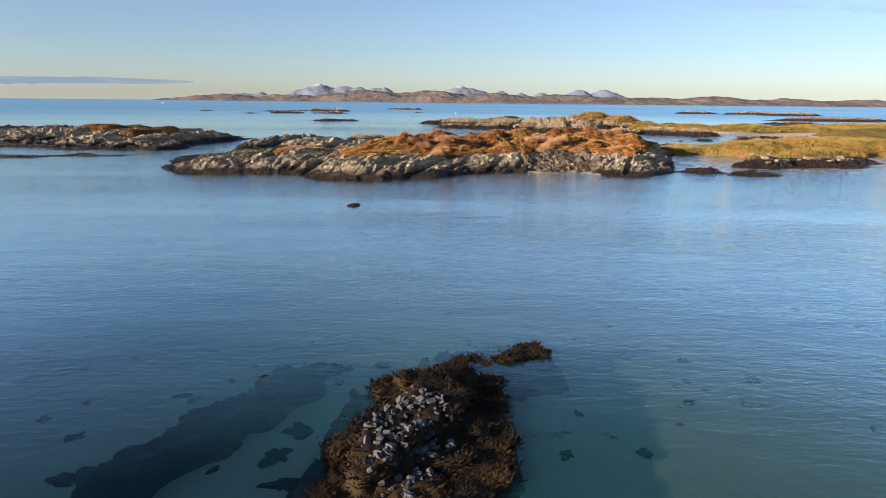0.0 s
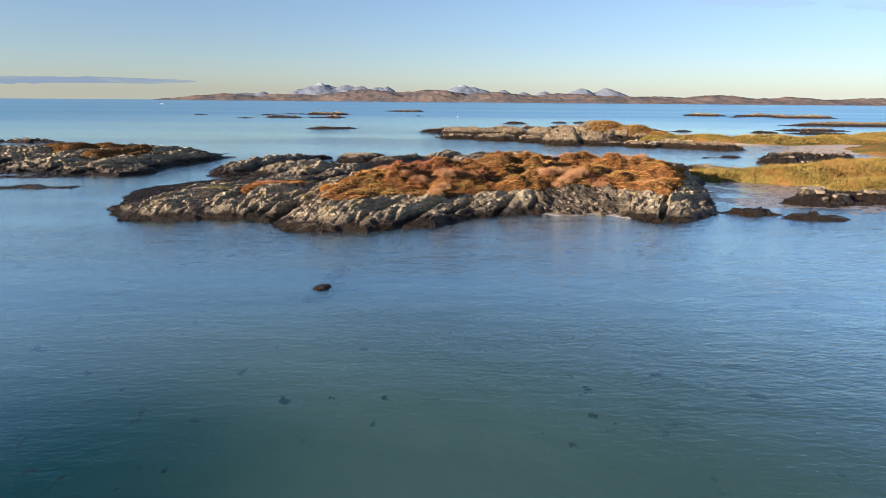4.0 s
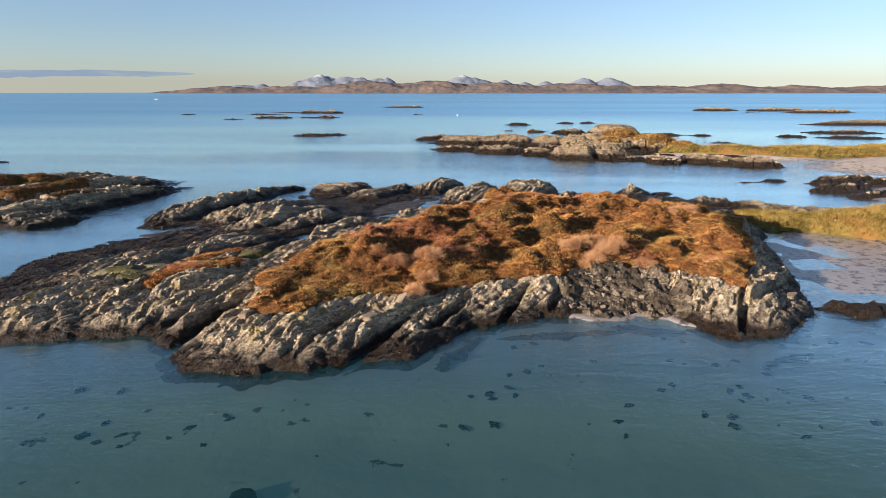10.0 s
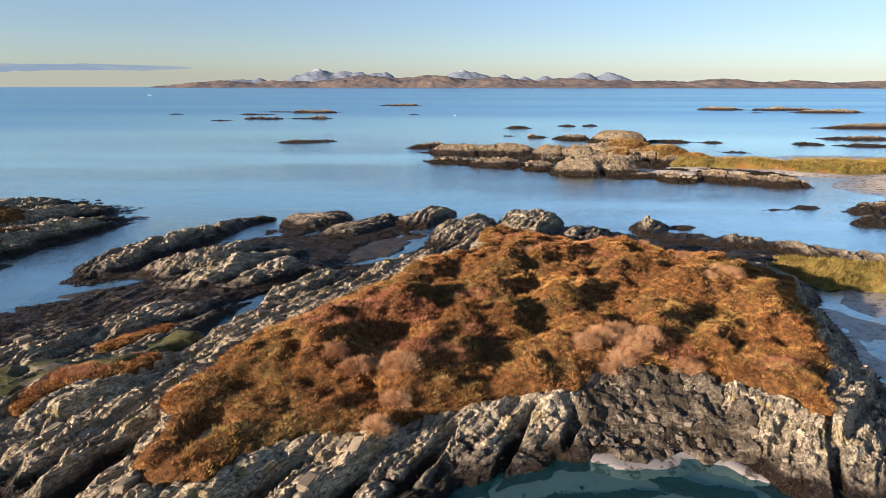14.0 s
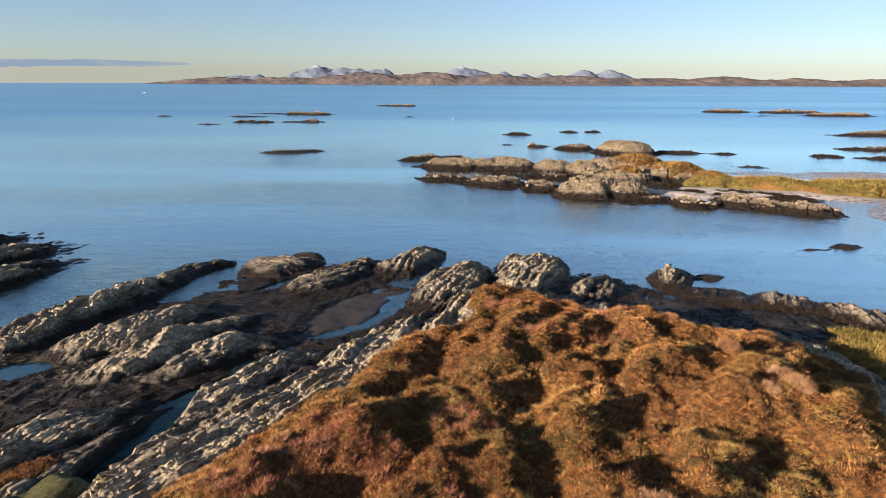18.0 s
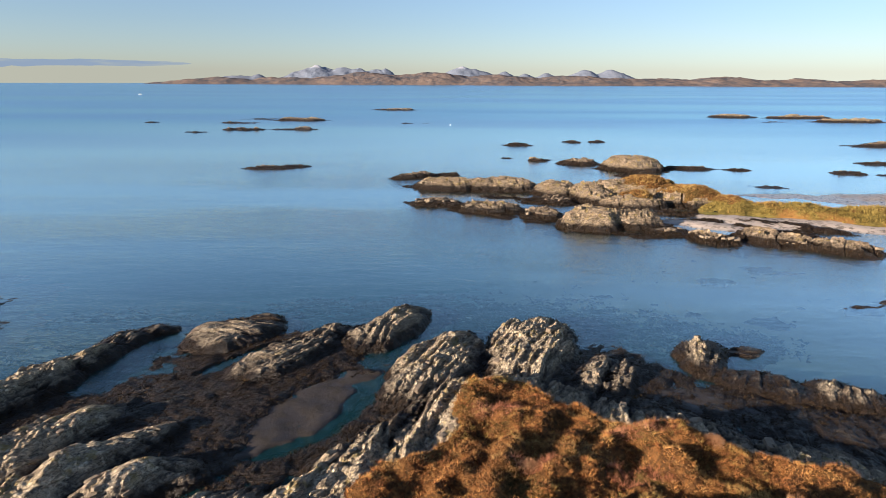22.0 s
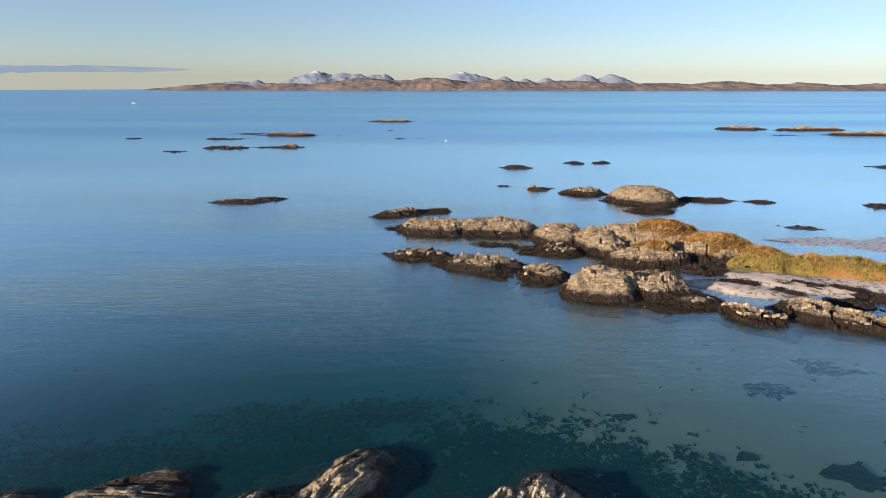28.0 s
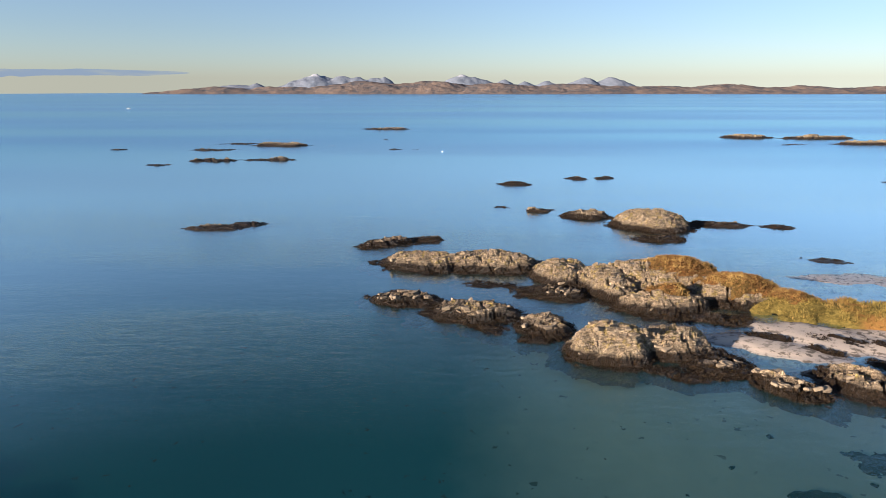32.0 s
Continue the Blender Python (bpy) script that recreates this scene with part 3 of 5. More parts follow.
def inland(X, Y, line):
    """Metres inside a closed line, negative outside it."""
    d = np.full(np.shape(X), 1e9)
    inside = np.zeros(np.shape(X), bool)
    for (x0, y0), (x1, y1) in zip(line, line[1:] + line[:1]):
        ex, ey = x1 - x0, y1 - y0
        t = np.clip(((X - x0) * ex + (Y - y0) * ey) / (ex * ex + ey * ey), 0, 1)
        d = np.minimum(d, np.hypot(X - x0 - t * ex, Y - y0 - t * ey))
        if y0 != y1:
            inside ^= ((y0 > Y) != (y1 > Y)) & (X < (x1 - x0) * (Y - y0) / (y1 - y0) + x0)
    return np.where(inside, d, -d)


def cove_share(X, Y):
    """One inside the pebbly cove between the bluffs, nought outside."""
    return step(-np.hypot((X - 12.4) / 4.6, (Y - 89.4) / 4.8), -1.3, -0.8)


def heath_edge(X, Y):
    return inland(X + 1.6 * fbm(X / 3.2, Y / 3.2, 81, 4), Y + 1.6 * fbm(X / 3.2, Y / 3.2, 86, 4), HEATH)


def island_base(X, Y):
    """The island's smooth form, before its beds are cut: it rises from the shore to the heath, and gently on under it."""
    d = inland(X + 1.0 * fbm(X / 3, Y / 3, 71, 4), Y + 1.0 * fbm(X / 3, Y / 3, 76, 4), SHORE)
    e = heath_edge(X, Y)
    t = np.clip(d, 0, None) / (np.clip(d, 0, None) + np.clip(-e, 0, None) + 1e-6)
    west = 1 - 0.38 * step(-X, 18, 24)
    z = np.where(d > 0, 0.12 + 2.15 * t ** 0.72 * west + 0.75 * (1 - np.exp(-np.clip(e, 0, None) / 7)), 0.12 + 0.55 * d)
    z = np.maximum(z, np.minimum(humps(X, Y, PLATFORM, 0.8, 3), 0.15 + 0.75 * d))
    cove = cove_share(X, Y)
    return np.maximum(z * (1 - cove) + cove * np.minimum(z, 0.25 + 0.36 * (Y - 88.0)), -2.5)


def heath_cover(X, Y):
    return np.maximum(step(heath_edge(X, Y), -0.3, 1.4), step(humps(X, Y, PATCH, 0.9, 9), 0.1, 1.3))


def island_height(X, Y):
    z = island_base(X, Y)
    z = np.maximum(z, humps(X, Y, RIDGES, 0.7, 4))
    z = np.maximum(z, humps(X, Y, TIDAL, 1.4, 5))
    z = np.maximum(z, humps(X, Y, REAR, 0.7, 6, power=3.6))
    z = np.maximum(z, humps(X, Y, EAST, 0.7, 7))
    cove = cove_share(X, Y)
    z = z - pools(X, Y, POOLS) - pools(X, Y, GULLIES)
    # the beds swing round towards the north in the west and at the back
    swing = 53 + 16 * step(-X, 12, 32) + 12 * step(Y, 104, 136)
    rough = rock_detail(X + 18, Y - 96, swing, 1.0, 11)
    under = heath_cover(X, Y)
    cut = z + (rough * (0.16 + 0.76 * step(z, 0.3, 1.5)) + 0.22 * fbm(X / 1.3, Y / 1.3, 13, 4)) * (1 - 0.7 * cove)
    return cut * (1 - 0.8 * under) + 0.8 * under * z - 0.95 * step(under, 0.3, 0.9)


main_island = sheet("main_island", (-50, 73, 58, 166), 0.15, island_height, M_ROCK, -1.0, "structure", "pale layered schist island with dark wrack-covered shore", "island", False)

# sand and mud left wet between the ribs
FLATS = [(-8.6, 134.5, 8.5, 3.6, 60, 0.10), (27.5, 135.2, 8, 2.6, -14, 0.12), (-37.5, 115, 5, 1.6, 20, 0.10), (-27.5, 113.5, 5, 1.6, 30, 0.10), (-32, 100, 3.5, 1.2, 50, 0.2)]
M_MUD = mud_material()
sheet("tidal_sand", (-48, 96, 42, 148), 0.4, lambda X, Y: humps(X, Y, FLATS, 1.6, 41, power=6.0) + 0.16 * fbm(X / 2, Y / 2, 43, 4), M_MUD, -0.5, "structure", "wet grey-brown sand between the tide rocks", "sand")

M_COVE = cove_material()
sheet("cove_slope", (6, 86, 19, 96), 0.16, lambda X, Y: island_base(X, Y) + 0.22 - 1.2 * (1 - step(cove_share(X + 2.2 * fbm(X / 2, Y / 2, 47, 4), Y + 1.5 * fbm(X / 2, Y / 2, 48, 4)), 0.3, 0.75)) + 0.6 * fbm(X / 1.0, Y / 1.0, 46, 5), M_COVE, 0.05, "structure", "dark weedy slope of broken stone above a small cove", "slope", False)

# ---- its heath ----
def heath_height(X, Y):
    """Heath draped over the island's form: hummocks that thin out to nothing at its edge."""
    m = heath_cover(X, Y)
    a = radians(62)
    u, v = X * math.cos(a) + Y * math.sin(a), -X * math.sin(a) + Y * math.cos(a)
    knolls = 2.0 * fbm(u / 9, v / 4.2, 21, 3) + 1.2 * np.abs(fbm(X / 3.6, Y / 3.6, 24, 2)) + 0.9 * fbm(X / 1.7, Y / 1.7, 26, 2) + 0.42 * fbm(X / 0.75, Y / 0.75, 27, 2) - 0.1
    thin = 0.3 + 0.7 * step(heath_edge(X, Y), 0.0, 4.0)
    return island_base(X, Y) + (knolls * thin * (0.4 + 0.6 * step(X, -19, -15)) + 0.12) * m - 1.3 * (1 - step(m, 0.0, 0.55))


def turf_height(X, Y):
    """Short salt turf between the ribs of the western platform."""
    m = step(humps(X, Y, [(-24.5, 99.5, 8.5, 3.2, 60, 1.0), (-29.5, 95.5, 6, 2.2, 45, 1.0)], 1.8, 14), 0.1, 0.7)
    return island_base(X, Y) + 0.12 - 1.3 * (1 - m) + 0.30 * fbm(X / 2.2, Y / 2.2, 29, 4)


sheet("salt_turf", (-40, 84, -14, 112), 0.25, turf_height, M_SALT, 0.5, "structure", "dull green salt turf among pale rocks", "turf")
heath = sheet("heath", (-36, 76, 46, 140), 0.25, heath_height, M_TURF, 0.55, "structure", "rust-brown heather moor on the island's crown", "moorland")

# ---- the beach and dunes that join the island to the shore ----
SANDS = [(44, 101, 19, 13, 5, 0.03), (60, 112, 20, 14, 0, 0.28), (86, 138, 20, 17, 60, 0.5), (9.0, 87.4, 5.0, 1.1, 5, 0.24), (14.8, 86.6, 4.2, 1.1, -30, 0.26),
         (122, 174, 28, 18, 50, 0.6), (67, 209, 13, 5.5, -30, 1.0), (84, 205, 16, 5.5, -28, 0.9), (120, 190, 40, 20, 20, 1.2), (90, 238, 14, 3.5, -8, 0.2), (116, 234, 24, 9, 0, 0.4), (56, 206, 10, 4.5, -25, 0.8), (-41, 117.5, 3.5, 1.2, 30, 0.3), (-33, 116, 4, 1.5, 35, 0.3)]
DUNES = [(43, 122, 9, 6, 0, 1.5), (53, 119, 12, 7, -12, 2.6), (66, 122, 13, 9, 0, 2.8), (80, 128, 14, 10, 20, 2.8), (58, 105, 9, 5, 20, 2.0)]
FAR_DUNES = [(68, 221, 10, 5.5, -25, 2.3), (80, 216, 13, 7, -24, 2.6), (98, 211, 17, 9, -14, 2.6), (122, 214, 20, 13, 5, 2.2), (150, 225, 30, 18, 15, 2.4), (120, 180, 22, 14, 25, 2.6), (190, 250, 40, 25, 15, 2.4)]


def sand_height(X, Y):
    z = humps(X, Y, SANDS, 1.0, 31)
    return np.where(z > 0, z * 0.55, z * 1.1) + 0.10 * fbm(X / 6, Y / 6, 33, 4)


def dune_height(prims, seed):
    def height(X, Y):
        z = humps(X, Y, prims, 1.3, seed)
        return z + 0.7 * fbm(X / 5, Y / 5, seed + 3, 4) * step(z, 0.2, 1.2) - 0.1
    return height


sheet("beach", (26, 84, 210, 262), 0.7, sand_height, M_SAND, -2.2, "structure", "pale shell sand beach with wet flats", "beach")
sheet("cove_sand", (6, 82, 18, 93), 0.3, lambda X, Y: sand_height(X, Y) - 0.03, M_SAND, -1.2, "structure", "small pebbly sand cove below low cliffs", "beach")
sheet("dune", (32, 96, 98, 142), 0.4, dune_height(DUNES, 35), M_DUNE, 0.15, "structure", "grassy yellow-green dune behind the beach", "dune")
sheet("dune", (54, 160, 235, 280), 0.8, dune_height(FAR_DUNES, 37), M_DUNE, 0.2, "structure", "long grassy dune along a white sand spit", "dune")


# ---- islets and skerries ----
FORMS = []   # each islet with its bounds and its form, for the loose blocks on it


def islet(name, prims, label, res=0.3, strike=20.0, material=None, size=1.0, seed=0, warp=0.7, group="", low=-0.9, category="rock", power=3.4):
    x0, y0 = min(p[0] - p[2] * 1.4 for p in prims) - 1, min(p[1] - p[2] * 1.4 for p in prims) - 1
    x1, y1 = max(p[0] + p[2] * 1.4 for p in prims) + 1, max(p[1] + p[2] * 1.4 for p in prims) + 1
    # bare backs above, low weedy skirts round their feet
    backs = [(x, y, half * 0.98, wide * 0.95, turn, top) for x, y, half, wide, turn, top in prims]
    skirts = [(x, y + 0.2, half * 1.08, wide * 1.12, turn, min(0.38, 0.6 * top)) for x, y, half, wide, turn, top in prims]

    def height(X, Y):
        z = humps(X, Y, backs, warp, seed + 100, power=power)
        z = np.maximum(z, humps(X, Y, skirts, warp * 1.5, seed + 130) + 0.35 * fbm(X / 1.7, Y / 1.7, seed + 140, 3))
        z = z + rock_detail(X, Y, strike, size, seed, 1.0) * (0.26 + 0.95 * step(z, 0.1, 1.2))
        return ledges(z, X, Y, 0.62 * size, seed + 17, strike, 0.6)

    ob = sheet(name, (x0, y0, x1, y1), res, height, material or M_SKERRY, low, "", label, category, False)
    FORMS.append((ob, (x0, y0, x1, y1), height))
    return tagged(ob, group=group)


# the wrack reef under the start of the flight, and the weed beds on the sand
BEDS = []   # the forms of the weed beds, the reef first


def weed_bed(prims, label, seed, name="weed_bed", res=0.14, warp=0.5):
    """A mat of weed on the sand: its top at the given height, its edges ragged."""
    x0, y0 = min(p[0] - p[2] * 1.5 for p in prims) - 1, min(p[1] - p[2] * 1.5 for p in prims) - 1
    x1, y1 = max(p[0] + p[2] * 1.5 for p in prims) + 1, max(p[1] + p[2] * 1.5 for p in prims) + 1

    warp = warp * min(1.0, 0.9 * max(p[3] for p in prims))

    def height(X, Y):
        wx, wy = warp * 2.6 * fbm(X / 1.9, Y / 1.9, seed, 5), warp * 2.6 * fbm(X / 1.9, Y / 1.9, seed + 9, 5)
        z, base = np.full(X.shape, -9.0), bed_height(X, Y) - 0.12
        for cx, cy, half, wide, turn, top in prims:
            a = radians(turn)
            u = ((X + wx - cx) * math.cos(a) + (Y + wy - cy) * math.sin(a)) / half
            v = (-(X + wx - cx) * math.sin(a) + (Y + wy - cy) * math.cos(a)) / wide
            if top < -0.6:
                top = base + 0.30   # sunken weed lies close to the bed
            z = np.maximum(z, base + (top - base) * step(-np.sqrt(u * u + v * v), -1.05, -0.8))
        return np.where(z > base + 0.06, z + 0.16 * fbm(X / 0.5, Y / 0.5, seed + 3, 3), -9.0)

    BEDS.append(height)
    ob = sheet(name, (x0, y0, x1, y1), res, height, M_WRACK if name == "weed_reef" else M_KELP, -5.0, "", label, "seaweed", whole=name == "weed_bed")
    return tagged(ob, group="weed beds")


reef = weed_bed([(-5.6, 19, 7.6, 3.1, 78, -0.5), (-2.5, 25.4, 2.6, 1.7, 8, -0.45), (-5.9, 18.2, 6.3, 2.0, 78, 0.25), (-5.6, 19.5, 3.6, 1.1, 76, 0.6), (-4.1, 18.9, 5.2, 1.8, 80, 0.16), (-3.3, 24.9, 2.3, 0.7, 14, -0.02), (-4.8, 23.6, 1.6, 1.0, 40, 0.02), (-1.5, 25.2, 1.0, 0.5, 10, 0.08), (-3.4, 22.9, 1.3, 0.6, 20, 0.0), (-6.6, 16.5, 3.4, 1.6, 80, -0.1)],
                "low rock reef smothered in dark brown wrack", 3, "weed_reef", 0.10)
weed_bed([(-11.9, 21.2, 4.6, 0.95, 59, -0.5), (-10.2, 24.2, 1.7, 0.9, 58, -0.3), (-10.7, 23.2, 0.8, 0.25, 55, 0.02), (-13.6, 18.6, 1.6, 0.9, 50, -0.5)], "long sunken ledge of dark weed", 5)
weed_bed([(-9.6, 26.8, 1.0, 0.8, 0, -0.75)], "small dark weed mat on pale sand", 6)
weed_bed([(-22.0, 29.1, 1.6, 0.9, 25, -0.75)], "small dark weed mat on pale sand", 7)
weed_bed([(-26.4, 33.2, 1.7, 1.0, 25, -0.75)], "small dark weed mat on pale sand", 8)
islet("boulder", [(-12.55, 58.5, 0.8, 0.42, 60, 0.24)], "lone brown boulder standing in the shallows", 0.07, 50, M_ROCK, 0.22, 9, 0.15, low=-0.3)
weed_bed([(-13.0, 59.4, 2.6, 0.9, 78, -0.35), (-12.8, 58.7, 1.3, 0.8, 70, -0.12), (-12.7, 62.6, 2.6, 0.45, 80, -0.35), (-12.5, 65.0, 0.9, 0.6, 60, -0.4), (-12.1, 60.6, 0.8, 0.4, 30, -0.4)], "dark sunken weed round the lone boulder", 10, warp=0.25)
weed_bed([(6, 83.6, 5.5, 0.5, 6, -0.7), (12.5, 84.6, 3.0, 0.9, -22, -0.7)], "dark drift of weed on the sand of a cove", 48, warp=0.5)
weed_bed([(-2.2, 80.3, 3.4, 0.8, 60, -0.7)], "dark drift of weed at the foot of the rocks", 49, warp=0.6)
weed_bed([(21, 79.5, 2.2, 0.6, 20, -0.7)], "dark drift of weed at the foot of the rocks", 50, warp=0.7)
weed_bed([(43.5, 172.5, 3.0, 2.2, 0, -1.1)], "dark weed mat in clear shallow water", 41, warp=0.9)
weed_bed([(54, 178, 4.5, 2.0, -15, -1.1), (56, 170, 4.5, 1.8, -40, -1.1)], "dark weed mat in clear shallow water", 42, warp=0.9)
weed_bed([(35, 159.5, 2.0, 1.1, -10, -1.1)], "dark weed mat in clear shallow water", 43, warp=0.8)
weed_bed([(43, 156, 2.6, 1.4, -30, -1.1)], "dark weed mat in clear shallow water", 44, warp=0.8)
weed_bed([(25.5, 167.5, 1.8, 0.8, -20, -1.45)], "dark weed mat in clear shallow water", 45, warp=0.8)

# small tufts of weed on the sand under the start
def tuft_mesh(seed):
    t = np.linspace(0, 2 * np.pi, 22, endpoint=False)
    ring = 1 + 0.9 * fbm(2.2 * np.cos(t), 2.2 * np.sin(t), seed, 3)
    rows = [np.stack([k * ring * np.cos(t), 0.7 * k * ring * np.sin(t), h + 0.06 * fbm(5 * np.cos(t), 5 * np.sin(t), seed + 3, 2)], 1) for k, h in ((1.0, -0.05), (0.85, 0.16), (0.45, 0.26))]
    co = np.concatenate(rows + [np.array([[0, 0, 0.28]])])
    i = np.arange(22)
    k = (i + 1) % 22
    q = np.concatenate([np.stack([i + 22 * a, k + 22 * a, k + 22 * a + 22, i + 22 * a + 22], 1) for a in (0, 1)] + [np.stack([i + 44, k + 44, 0 * i + 66, 0 * i + 66], 1)])
    me = bpy.data.meshes.new("weed_tuft")
    me.from_pydata([tuple(v) for v in co.tolist()], [], [tuple(dict.fromkeys(f)) for f in q.tolist()])
    me.materials.append(M_KELP)
    return me


TUFTS = [tuft_mesh(700 + n) for n in range(5)]
rt = random.Random(71)
near_tufts = [(-15.7, 19.8, 0.5), (1.7, 20.7, 0.3), (7.6, 25.9, 0.35), (-11.5, 20.6, 0.4), (-7.8, 24.4, 0.35), (-8.4, 26.6, 0.3), (-7.0, 26.9, 0.35), (-9.2, 21.8, 0.5), (-9.6, 20.4, 0.5), (-8.9, 19.0, 0.6), (0.2, 23.2, 0.25), (4.4, 24.0, 0.25), (-17, 22.4, 0.35), (-19.0, 23.9, 0.3), (-15.9, 18.2, 0.5)]
near_tufts += [(rt.uniform(-26, 16), rt.uniform(17, 34), rt.uniform(0.16, 0.36)) for _ in range(26)]
near_tufts += [(rt.uniform(-2, 30), rt.uniform(71, 85), rt.uniform(0.12, 0.4)) for _ in range(60)]
near_tufts += [(rt.uniform(-40, -14), rt.uniform(70, 76), rt.uniform(0.15, 0.4)) for _ in range(26)]
near_tufts += [(rt.uniform(18, 62), rt.uniform(156, 184), rt.uniform(0.2, 0.6)) for _ in range(16)]
for n, (x, y, s) in enumerate(near_tufts):
    ob = tagged(new("weed_tuft", TUFTS[n % 5]), "small dark tuft of weed on the sandy sea bed", "seaweed", "weed tufts")
    ob.matrix_basis = Matrix.Translation((x, y, float(bed_height(np.array([x]), np.array([y]))[0]))) @ Matrix.Rotation(n * 2.1, 4, "Z") @ Matrix.Scale(s, 4)

# the island to the west
islet("west_island", [(-60, 135, 19, 5.2, 66, 2.4), (-70, 140, 24, 7, 60, 2.6), (-64, 125, 9, 5, 40, 1.8), (-58, 122, 5, 3, 30, 1.2), (-84, 146, 26, 8, 50, 2.6), (-78, 128, 14, 4, 30, 1.2), (-100, 150, 25, 9, 30, 2.0)],
      "long pale rock island with brown heath on top", 0.36, 60, M_ROCK, 1.0, 12, 0.7, category="island")
islet("skerry", [(-63, 104.5, 5.5, 1.4, 15, 0.35), (-74, 101, 8, 1.6, 10, 0.4)], "low black weed-covered skerry", 0.3, 20, None, 0.8, 13, category="skerry", group="skerries")
islet("skerry", [(-70, 116, 5, 1.2, 10, 0.25)], "low black weed-covered skerry", 0.3, 20, None, 0.8, 14, category="skerry", group="skerries")
islet("skerry", [(-122, 192, 9, 3.0, 8, 0.9), (-135, 190, 8, 3, 5, 0.8)], "low dark rock skerry in open water", 0.5, 20, None, 1.2, 15, category="skerry", group="skerries")

# rocks off the eastern shore
islet("black_rock", [(31.5, 88.2, 2.6, 1.3, -5, 0.75)], "dark weed-covered rock on wet sand", 0.2, 10, None, 0.7, 16)
islet("black_rock", [(37.5, 85.6, 4, 1.4, 5, 0.7)], "dark weed-covered rock at the water's edge", 0.2, 10, None, 0.7, 17)
islet("shore_rock", [(46, 97, 7, 3.2, 10, 1.5), (54, 98, 8, 3.6, 5, 1.3), (62, 103, 7, 3, 20, 1.2)], "weedy brown rock ledge below the dune", 0.3, 15, M_ROCK_FAR, 1.0, 18)
islet("shore_rock", [(69, 150, 7, 2.6, 20, 1.4), (76, 160, 9, 3.2, 25, 1.6), (73, 145, 8, 2.2, 25, 1.0), (84, 158, 8, 3, 20, 1.4)], "pale bedded rock ledges along the bay", 0.35, 20, M_ROCK_FAR, 1.1, 19)
islet("skerry", [(62.6, 161.3, 2.3, 1.0, 20, 0.5), (58, 160.2, 2.2, 0.4, 10, 0.12)], "small dark rock in the bay", 0.2, 20, None, 0.6, 20, category="skerry", group="skerries")
islet("weed_rock", [(35.8, 146.0, 1.7, 1.3, 20, 0.45)], "small rock hung with brown weed", 0.15, 20, M_ROCK, 0.5, 21)

# the second group, seaward
ISLETS = [
    ("islet", [(-6.5, 266, 8, 3.6, 22, 1.4)], "low brown islet of bedded rock"),
    ("islet", [(3.2, 269.5, 4, 2.4, 0, 0.9)], "low brown islet of bedded rock"),
    ("islet", [(3, 248.3, 10.5, 6, -12, 2.7), (17.5, 247.8, 11.5, 7.5, -2, 3.1)], "broad pale bedded islet with a rounded back"),
    ("islet", [(0.5, 225.6, 7, 3.8, -12, 1.4)], "low brown islet with weedy edges"),
    ("islet", [(12.3, 219.3, 8.6, 4.8, -8, 1.9), (14.5, 212.6, 3.2, 1.6, -10, 0.45)], "low pale islet with weedy edges"),
    ("islet", [(16.3, 234.3, 5, 0.9, 0, 0.35)], "flat dark reef between islets"),
    ("islet", [(23.3, 213.3, 4.7, 4.7, 20, 2.0), (21.5, 207.6, 2.2, 1.4, 10, 0.4)], "small rounded brown islet"),
    ("islet", [(31, 239.5, 5.8, 8, 0, 3.3)], "rounded knoll of pale rock"),
    ("islet", [(27.5, 229.3, 7, 4, -25, 1.2)], "low brown rock shelf"),
    ("islet", [(49, 298.5, 7.4, 4.8, 0, 1.7)], "small rounded islet of brown rock"),
    ("islet", [(64.5, 286.5, 11, 10, -20, 4.4), (62.5, 270.5, 6.8, 3.2, -5, 0.9)], "tall rounded pale islet with a weedy apron"),
    ("islet", [(83, 287.5, 9.8, 3.4, -8, 0.9)], "flat reef of dark weedy rock"),
    ("islet", [(99, 285, 4.6, 2.2, -20, 0.8)], "small dark skerry in open water"),
    ("islet", [(92.5, 251.5, 4.6, 1.8, -15, 0.4)], "small dark weedy rock"),
    ("islet", [(131, 278, 5.5, 3.5, -10, 0.9), (150, 272, 12, 4, -10, 0.9)], "long low reef of dark rock"),
    ("islet", [(37, 307, 4, 2.8, 0, 1.0)], "small dark skerry in open water"),
    ("islet", [(35, 359.5, 7, 3.6, 0, 1.1)], "small dark skerry in open water"),
]
for n, (name, prims, label) in enumerate(ISLETS):
    islet(name, prims, label, 0.22, 8 + 5 * (n % 3), M_ROCK_FAR if prims[0][5] > 1.0 else M_SKERRY, 0.95, 200 + n, 0.7, "seaward islets", category="islet")
islet("white_crag", [(32.5, 204.2, 7.4, 6.2, 6, 4.0), (40.2, 205, 6.6, 5.4, 0, 3.4)], "tall pale cliffed crag above dark weed", 0.2, 14, M_ROCK_FAR, 1.2, 230, 0.6, category="crag", power=3.6)
islet("weed_apron", [(45, 200.4, 5.6, 4.8, -32, 0.9), (40, 197, 4, 1.4, -15, 0.2)], "dark wrack-covered rock apron", 0.25, 20, M_SKERRY, 0.9, 231, 0.8)
islet("shore_rock", [(51, 193, 5.2, 2.9, -52, 1.9)], "pale-backed rock with weedy skirts", 0.22, -38, M_ROCK_FAR, 1.0, 232)
islet("shore_rock", [(62.3, 192.4, 8.0, 4.0, -34, 2.2), (71, 187, 7.4, 3.8, -32, 2.0)], "long brown rock with weedy skirts", 0.25, -30, M_ROCK_FAR, 1.0, 233)
